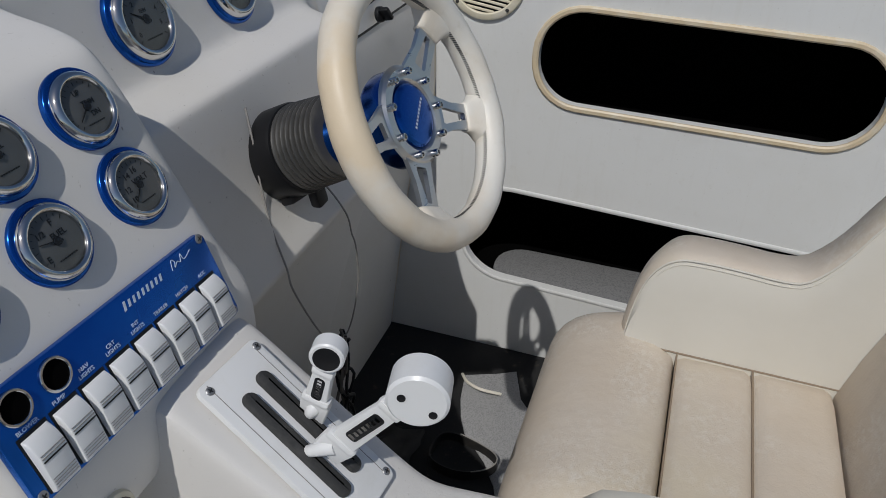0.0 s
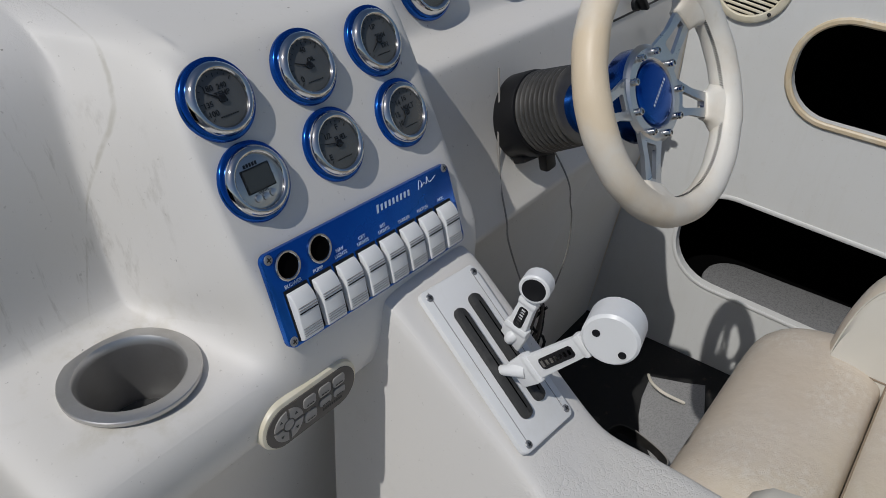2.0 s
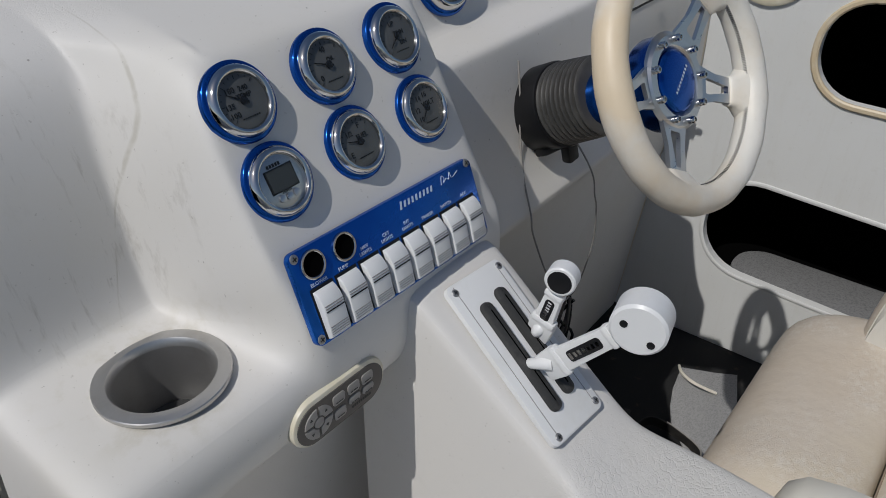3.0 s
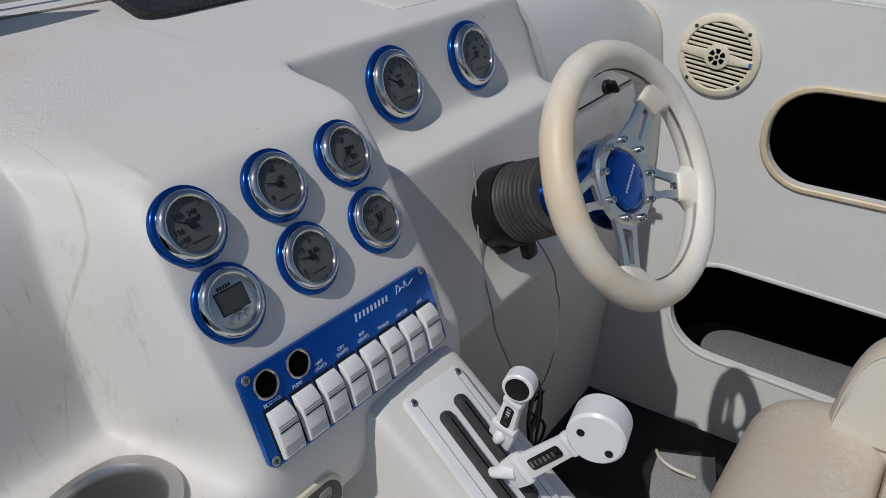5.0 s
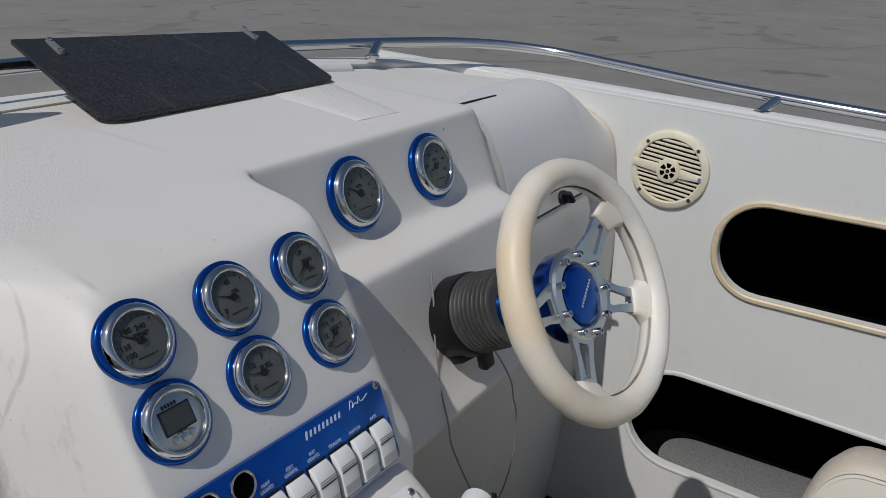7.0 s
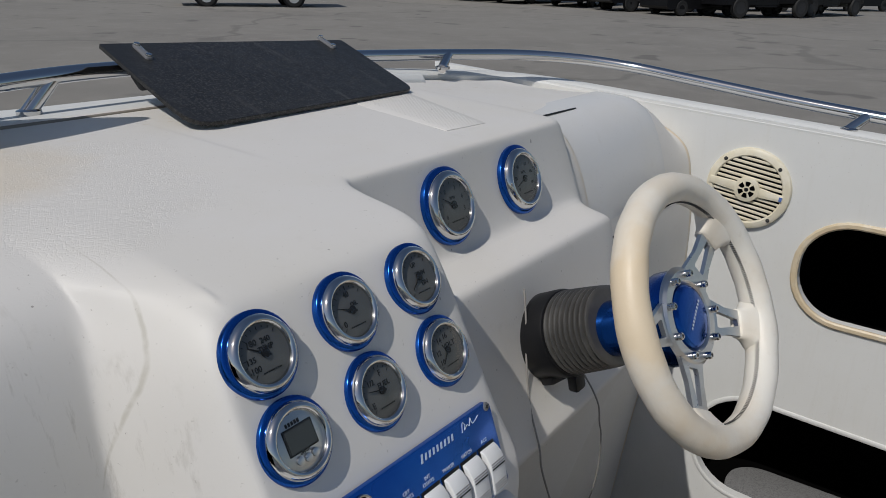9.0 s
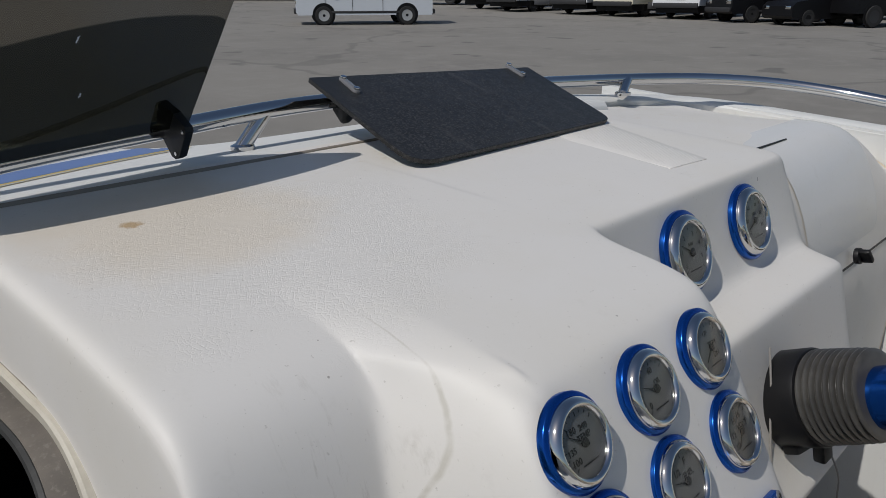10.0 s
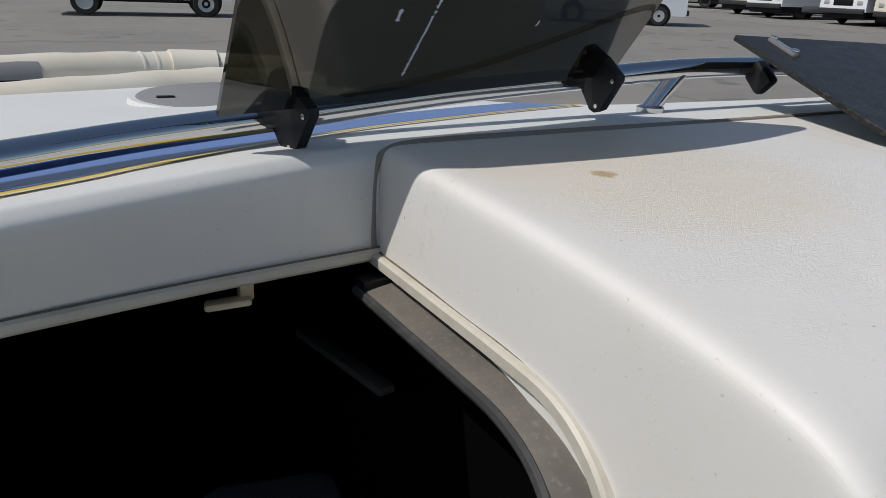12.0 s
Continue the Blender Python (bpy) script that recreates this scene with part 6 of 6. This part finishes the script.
for pts, r in (([(-0.4, 1.90, 1.085), (0.2, 2.06, 1.10), (0.6, 2.15, 1.112), (0.9, 2.24, 1.115), (1.1, 2.2, 1.105)], 0.042), ([(-0.4, 2.35, 1.09), (0.2, 2.55, 1.10), (0.6, 2.66, 1.105), (0.9, 2.72, 1.10), (1.2, 2.68, 1.09)], 0.045)):
    bm = bmesh.new()
    way = curve(pts, 8)
    tube(bm, way, r, 18, False, [r * (1 + 0.03 * math.sin(i * 1.7)) for i in range(len(way))])
    roll = thing("bow_cushion", "long beige padded roll across the bow", "cushion", way[0], "bow cushions")
    part("padding", bm, BEIGE, roll)
    for k in (0.38, 0.42) if r < 0.044 else (0.70, 0.73):
        i = int(k * (len(way) - 2))
        bm = bmesh.new()
        tube(bm, [way[i] - (way[i + 1] - way[i]).normalized() * 0.003, way[i] + (way[i + 1] - way[i]).normalized() * 0.003], r * 1.03, 18)
        part("welt", bm, VINYL_W, roll, "sewn welt")
    if r > 0.044:
        # The first run sits low and forward, so only that side turns grey.
        for x0, x1, k, dy, dz, stuff_, what in ((0.40, 0.60, 1.0, -0.010, -0.008, GREY, "dark grey section low on the front of the roll"), (0.84, 1.02, 1.10, -0.003, 0.002, BEIGE, "pleated beige end sleeve")):
            run = [p + Vector((0, dy, dz)) for p in way if x0 <= p.x <= x1]
            bm = bmesh.new()
            tube(bm, run, r * k, 18, True, [r * k * (1 + 0.02 * math.sin(3.1 * i)) for i in range(len(run))])
            part("sleeve", bm, stuff_, roll, what)

# latch bracket below the coaming
bm = bmesh.new()
block(bm, (0.013, 0.012, 0.036), Matrix.Translation((0.671, 1.235, 1.088)), 0.003)
block(bm, (0.040, 0.016, 0.007), Matrix.Translation((0.655, 1.232, 1.0705)) @ pose(0, 0, 0, 0, -6, -14), 0.003)
tagged(part("hatch_catch", bm, TRIM), "cream angled catch under the hatch coaming", "catch")

# ---------------- parked vehicles across the lot ----------------
def wheel(parent, m, r, metal=None):
    bm = bmesh.new()
    lathe(bm, [(r * 0.62, -0.11), (r * 0.95, -0.11), (r, -0.08), (r, 0.08), (r * 0.95, 0.11), (r * 0.62, 0.11), (r * 0.62, -0.11)], m, 24)
    t = part("tyre", bm, TYRE, parent)
    bm = bmesh.new()
    lathe(bm, [(0, -0.08), (r * 0.64, -0.10), (r * 0.64, 0.10), (r * 0.5, 0.09), (r * 0.3, 0.06), (0, 0.07)], m, 20)
    part("rim", bm, metal or DARKSTEEL, t)


def hull(bm, prof, w, m, tumble=0.08):
    """A vehicle body: a side outline (x, z) swept across its width, leaning in above the belt."""
    rows = []
    zmax = max(z for _, z in prof)
    for y in (-w / 2, -w / 2 + 0.04, w / 2 - 0.04, w / 2):
        rows.append([m @ Vector((x, y * (1 - tumble * max(0, z - 0.55 * zmax) / zmax), z - (0.03 if abs(y) == w / 2 and z > 0.9 * zmax else 0))) for x, z in prof])
    vs = [[bm.verts.new(p) for p in r] for r in rows]
    n = len(prof)
    for a, b in zip(vs, vs[1:]):
        for i in range(n):
            bm.faces.new((a[i], a[(i + 1) % n], b[(i + 1) % n], b[i]))
    bm.faces.new(vs[0])
    bm.faces.new(vs[-1][::-1])
    return bm


def stand(x, y, heading):
    return Matrix.Translation((x, y, ground_at(x, y))) @ Matrix.Rotation(radians(heading), 4, "Z")


def pane_on(parent, m, x0, x1, z0, z1, y, mat=None):
    for s in (-1, 1):
        bm = bmesh.new()
        block(bm, (x1 - x0, 0.02, z1 - z0), m @ Matrix.Translation(((x0 + x1) / 2, s * y, (z0 + z1) / 2)), 0.006)
        part("window", bm, mat or CARGLASS, parent)


def van(m, paint, label):
    v = thing("van", label, "van", m)
    prof = [(-2.85, 0.45), (-2.85, 2.0), (-2.75, 2.1), (1.15, 2.12), (1.45, 2.05), (1.95, 1.45), (2.65, 1.25), (2.85, 1.1), (2.9, 0.5), (2.8, 0.38), (-2.8, 0.38)]
    part("body", hull(bmesh.new(), prof, 2.0, m), paint, v)
    pane_on(v, m, 0.65, 1.55, 1.42, 1.92, 0.965)
    pane_on(v, m, -0.6, 0.45, 1.42, 1.92, 0.965)
    bm = bmesh.new()
    block(bm, (0.15, 1.9, 0.22), m @ Matrix.Translation((2.9, 0, 0.55)), 0.04)
    part("bumper", bm, DARKSTEEL, v)
    bm = bmesh.new()
    block(bm, (0.15, 1.9, 0.2), m @ Matrix.Translation((-2.9, 0, 0.52)), 0.04)
    part("bumper", bm, DARKSTEEL, v)
    for x in (0.55, -0.72, 1.68):
        for s in (-1, 1):
            bm = bmesh.new()
            block(bm, (0.015, 0.012, 1.0), m @ Matrix.Translation((x, s * 0.998, 0.95)), 0)
            part("door_gap", bm, PAINT_K, v)
    for s in (-1, 1):
        bm = bmesh.new()
        block(bm, (3.0, 0.05, 0.10), m @ Matrix.Translation((0, s * 0.99, 0.50)), 0.02)
        part("side_skirt", bm, DARKSTEEL, v)
        bm = bmesh.new()
        block(bm, (0.12, 0.16, 0.22), m @ Matrix.Translation((1.45, s * 1.10, 1.45)), 0.04)
        part("mirror", bm, PAINT_K, v)
        for x in (1.75, -1.75):
            bm = bmesh.new()
            lathe(bm, [(0, -0.02), (0.47, -0.02), (0.47, 0.02), (0, 0.02)], m @ Matrix.Translation((x, s * 0.985, 0.40)) @ pose(0, 0, 0, 90, 0, 0), 24)
            part("wheel_arch", bm, PAINT_K, v)
    for s in (-1, 1):
        bm = bmesh.new()
        block(bm, (0.08, 0.35, 0.22), m @ Matrix.Translation((2.85, s * 0.72, 0.92)), 0.02)
        part("headlight", bm, CHROME, v)
        for x in (1.75, -1.75):
            wheel(v, m @ Matrix.Translation((x, s * 0.92, 0.37)) @ pose(0, 0, 0, 90, 0, 0), 0.37, None if paint is PAINT_K else STEEL)
    return v


def pickup(m, paint, label, service):
    v = thing("pickup_truck", label, "truck", m)
    prof = [(-0.55, 0.55), (-0.55, 1.85), (-0.4, 1.98), (0.7, 1.98), (1.25, 1.42), (2.55, 1.25), (2.7, 1.1), (2.72, 0.55)]
    part("cab", hull(bmesh.new(), prof, 1.95, m), paint, v)
    pane_on(v, m, -0.2, 0.85, 1.40, 1.85, 0.94)
    bm = bmesh.new()
    if service:
        block(bm, (2.6, 2.1, 0.95), m @ Matrix.Translation((-1.95, 0, 1.05)), 0.03)
    else:
        block(bm, (2.2, 1.9, 0.62), m @ Matrix.Translation((-1.7, 0, 0.92)), 0.03)
    bed = part("bed", bm, paint, v)
    if service:
        for x in (-2.85, -1.95, -1.05):
            for s in (-1, 1):
                bm = bmesh.new()
                block(bm, (0.75, 0.02, 0.55), m @ Matrix.Translation((x, s * 1.055, 1.2)), 0.01)
                part("locker_door", bm, PAINT_W, bed)
    bm = bmesh.new()
    block(bm, (5.6, 0.9, 0.18), m @ Matrix.Translation((-0.4, 0, 0.52)), 0.02)
    part("chassis", bm, PAINT_K, v)
    for s in (-1, 1):
        for x in (1.85, -2.0):
            wheel(v, m @ Matrix.Translation((x, s * 0.92, 0.44)) @ pose(0, 0, 0, 90, 0, 0), 0.44, STEEL if service else DARKSTEEL)
        bm = bmesh.new()
        lathe(bm, [(0, -0.02), (0.54, -0.02), (0.54, 0.02), (0, 0.02)], m @ Matrix.Translation((1.85, s * 0.965, 0.52)) @ pose(0, 0, 0, 90, 0, 0), 24)
        part("wheel_arch", bm, PAINT_K, v)
        bm = bmesh.new()
        block(bm, (1.3, 0.10, 0.07), m @ Matrix.Translation((0.25, s * 0.95, 0.50)), 0.02)
        part("running_board", bm, PAINT_K, v)
        for x in (-0.42, 0.92):
            bm = bmesh.new()
            block(bm, (0.018, 0.012, 1.0), m @ Matrix.Translation((x, s * 0.974, 1.05)), 0)
            part("door_gap", bm, PAINT_K, v)
        bm = bmesh.new()
        block(bm, (0.14, 0.20, 0.32), m @ Matrix.Translation((0.95, s * 1.12, 1.5)), 0.04)
        part("mirror", bm, PAINT_K, v)
        bm = bmesh.new()
        block(bm, (0.16, 0.04, 0.05), m @ Matrix.Translation((-0.30, s * 0.985, 1.25)), 0.01)
        part("door_handle", bm, PAINT_K, v)
    return v


def motorhome(m, length, height, paint, label, stripe, small=False):
    v = thing("motorhome", label, "motorhome", m)
    L = length / 2
    prof = [(-L, 0.6), (-L, height - 0.15), (-L + 0.15, height), (L - 0.3, height), (L, height - 0.35), (L, 0.75), (L - 0.2, 0.6)]
    part("body", hull(bmesh.new(), prof, 2.4, m, 0.02), paint, v)
    bm = bmesh.new()
    block(bm, (length * 0.94, 2.2, 0.36), m @ Matrix.Translation((0, 0, 0.44)), 0.02)
    part("chassis", bm, PAINT_K, v)
    k = max(2, int(length / 2.2))
    for i in range(k):
        x = -L + length * (i + 0.6) / (k + 0.2)
        for s in (-1, 1):
            bm = bmesh.new()
            block(bm, (0.75, 0.03, 0.6), m @ Matrix.Translation((x, s * 1.2, 1.95)), 0.03)
            part("window", bm, STEELBLUE if i % 2 else CARGLASS, v)
    for s in (-1, 1):
        bm = bmesh.new()
        block(bm, (length * 0.96, 0.012, 0.16), m @ Matrix.Translation((0, s * 1.205, 1.25)), 0)
        part("side_stripe", bm, stripe, v)
        bm = bmesh.new()
        if small:
            block(bm, (0.03, 0.85, 0.55) if length > 6 else (0.03, 0.36, 0.42), m @ Matrix.Translation((s * (L + 0.004), 0.25 * s, 1.75)), 0.03)
        else:
            block(bm, (0.03, 2.1, 0.75), m @ Matrix.Translation((s * (L + 0.004), 0, 1.85)), 0.03)
        part("end_window", bm, STEELBLUE if small and length > 6 else CARGLASS, v)
        bm = bmesh.new()
        block(bm, (0.16, 2.3, 0.24), m @ Matrix.Translation((s * (L + 0.03), 0, 0.62)), 0.04)
        part("bumper", bm, DARKSTEEL, v)
        bm = bmesh.new()
        block(bm, (0.03, 1.0, 0.30), m @ Matrix.Translation((s * (L + 0.004), 0, 1.02)), 0.02)
        part("grille", bm, PAINT_K, v)
        for k_ in (-1, 1):
            bm = bmesh.new()
            block(bm, (0.05, 0.28, 0.20), m @ Matrix.Translation((s * (L + 0.004), k_ * 0.85, 1.02)), 0.03)
            part("lamp", bm, STEEL, v)
        bm = bmesh.new()
        block(bm, (length * 0.5, 0.03, 0.34), m @ Matrix.Translation((0.1, s * 1.19, 0.52)), 0.01)
        part("skirt", bm, GREY, v)
    for s in (-1, 1):
        for x in (L * 0.62, -L * 0.45):
            wheel(v, m @ Matrix.Translation((x, s * 1.0, 0.40)) @ pose(0, 0, 0, 90, 0, 0), 0.40)
    return v


def saloon(m, paint, label):
    v = thing("car", label, "car", m)
    prof = [(-2.3, 0.4), (-2.35, 0.95), (-1.7, 1.08), (-1.2, 1.62), (0.4, 1.66), (1.1, 1.12), (2.15, 0.98), (2.35, 0.8), (2.35, 0.4), (2.2, 0.28), (-2.2, 0.28)]
    part("body", hull(bmesh.new(), prof, 1.85, m, 0.2), paint, v)
    pane_on(v, m, -1.1, -0.25, 1.12, 1.52, 0.80)
    pane_on(v, m, -0.15, 0.6, 1.12, 1.52, 0.80)
    for s in (-1, 1):
        bm = bmesh.new()
        block(bm, (0.06, 0.32, 0.14), m @ Matrix.Translation((2.33, s * 0.65, 0.75)), 0.02)
        part("headlight", bm, CHROME, v)
        for x in (1.45, -1.45):
            wheel(v, m @ Matrix.Translation((x, s * 0.83, 0.33)) @ pose(0, 0, 0, 90, 0, 0), 0.33)
    return v


van(stand(22.9, 26.6, 145), PAINT_S, "silver passenger van parked on the asphalt lot")
pickup(stand(4.8, 30.0, -9), PAINT_W, "white service truck with a utility body", True)
RV = [(40.2, 33.0, 5.6, 2.9, 2), (39.0, 29.7, 5.8, 3.1, -3), (39.4, 25.4, 6.6, 3.0, 3), (38.9, 22.4, 5.4, 2.9, -2), (39.6, 19.3, 6.4, 3.1, 4), (40.5, 41.5, 9.0, 3.1, -60), (36.5, 55.0, 9.0, 3.3, -38), (30.0, 62.0, 8.0, 3.2, -30), (49.5, 51.5, 7.5, 3.2, -44), (53.5, 45.0, 7.0, 3.1, -50), (56.5, 38.5, 7.5, 3.3, -55), (58.5, 31.5, 7.0, 3.1, -61), (57.5, 24.5, 7.0, 3.2, -67)]
for i, (x, y, ln, h, hd) in enumerate(RV):
    motorhome(stand(x, y, hd), ln, h, PAINT_W if i % 3 else Mat("cream_paint", (0.66, 0.62, 0.50), 0.4).m, "white motorhome with a row of small windows", STRIPE_B if i % 2 else GREY, i < 5)
for x, y, hd in ((38.6, 15.3, 150), (44.0, 15.2, 140)):
    van(stand(x, y, hd), PAINT_K, "black cargo van parked at the edge of the lot")
for x, y, hd in ((37.6, 12.7, 152), (45.0, 12.0, 150), (52.5, 8.2, 150)):
    saloon(stand(x, y, hd), PAINT_K, "black car parked at the edge of the lot")
pickup(stand(39.0, 10.3, 152), PAINT_K, "black pickup truck parked at the lot's edge", False)
pickup(stand(43.8, 8.6, 160), PAINT_K, "black pickup truck parked at the lot's edge", False)
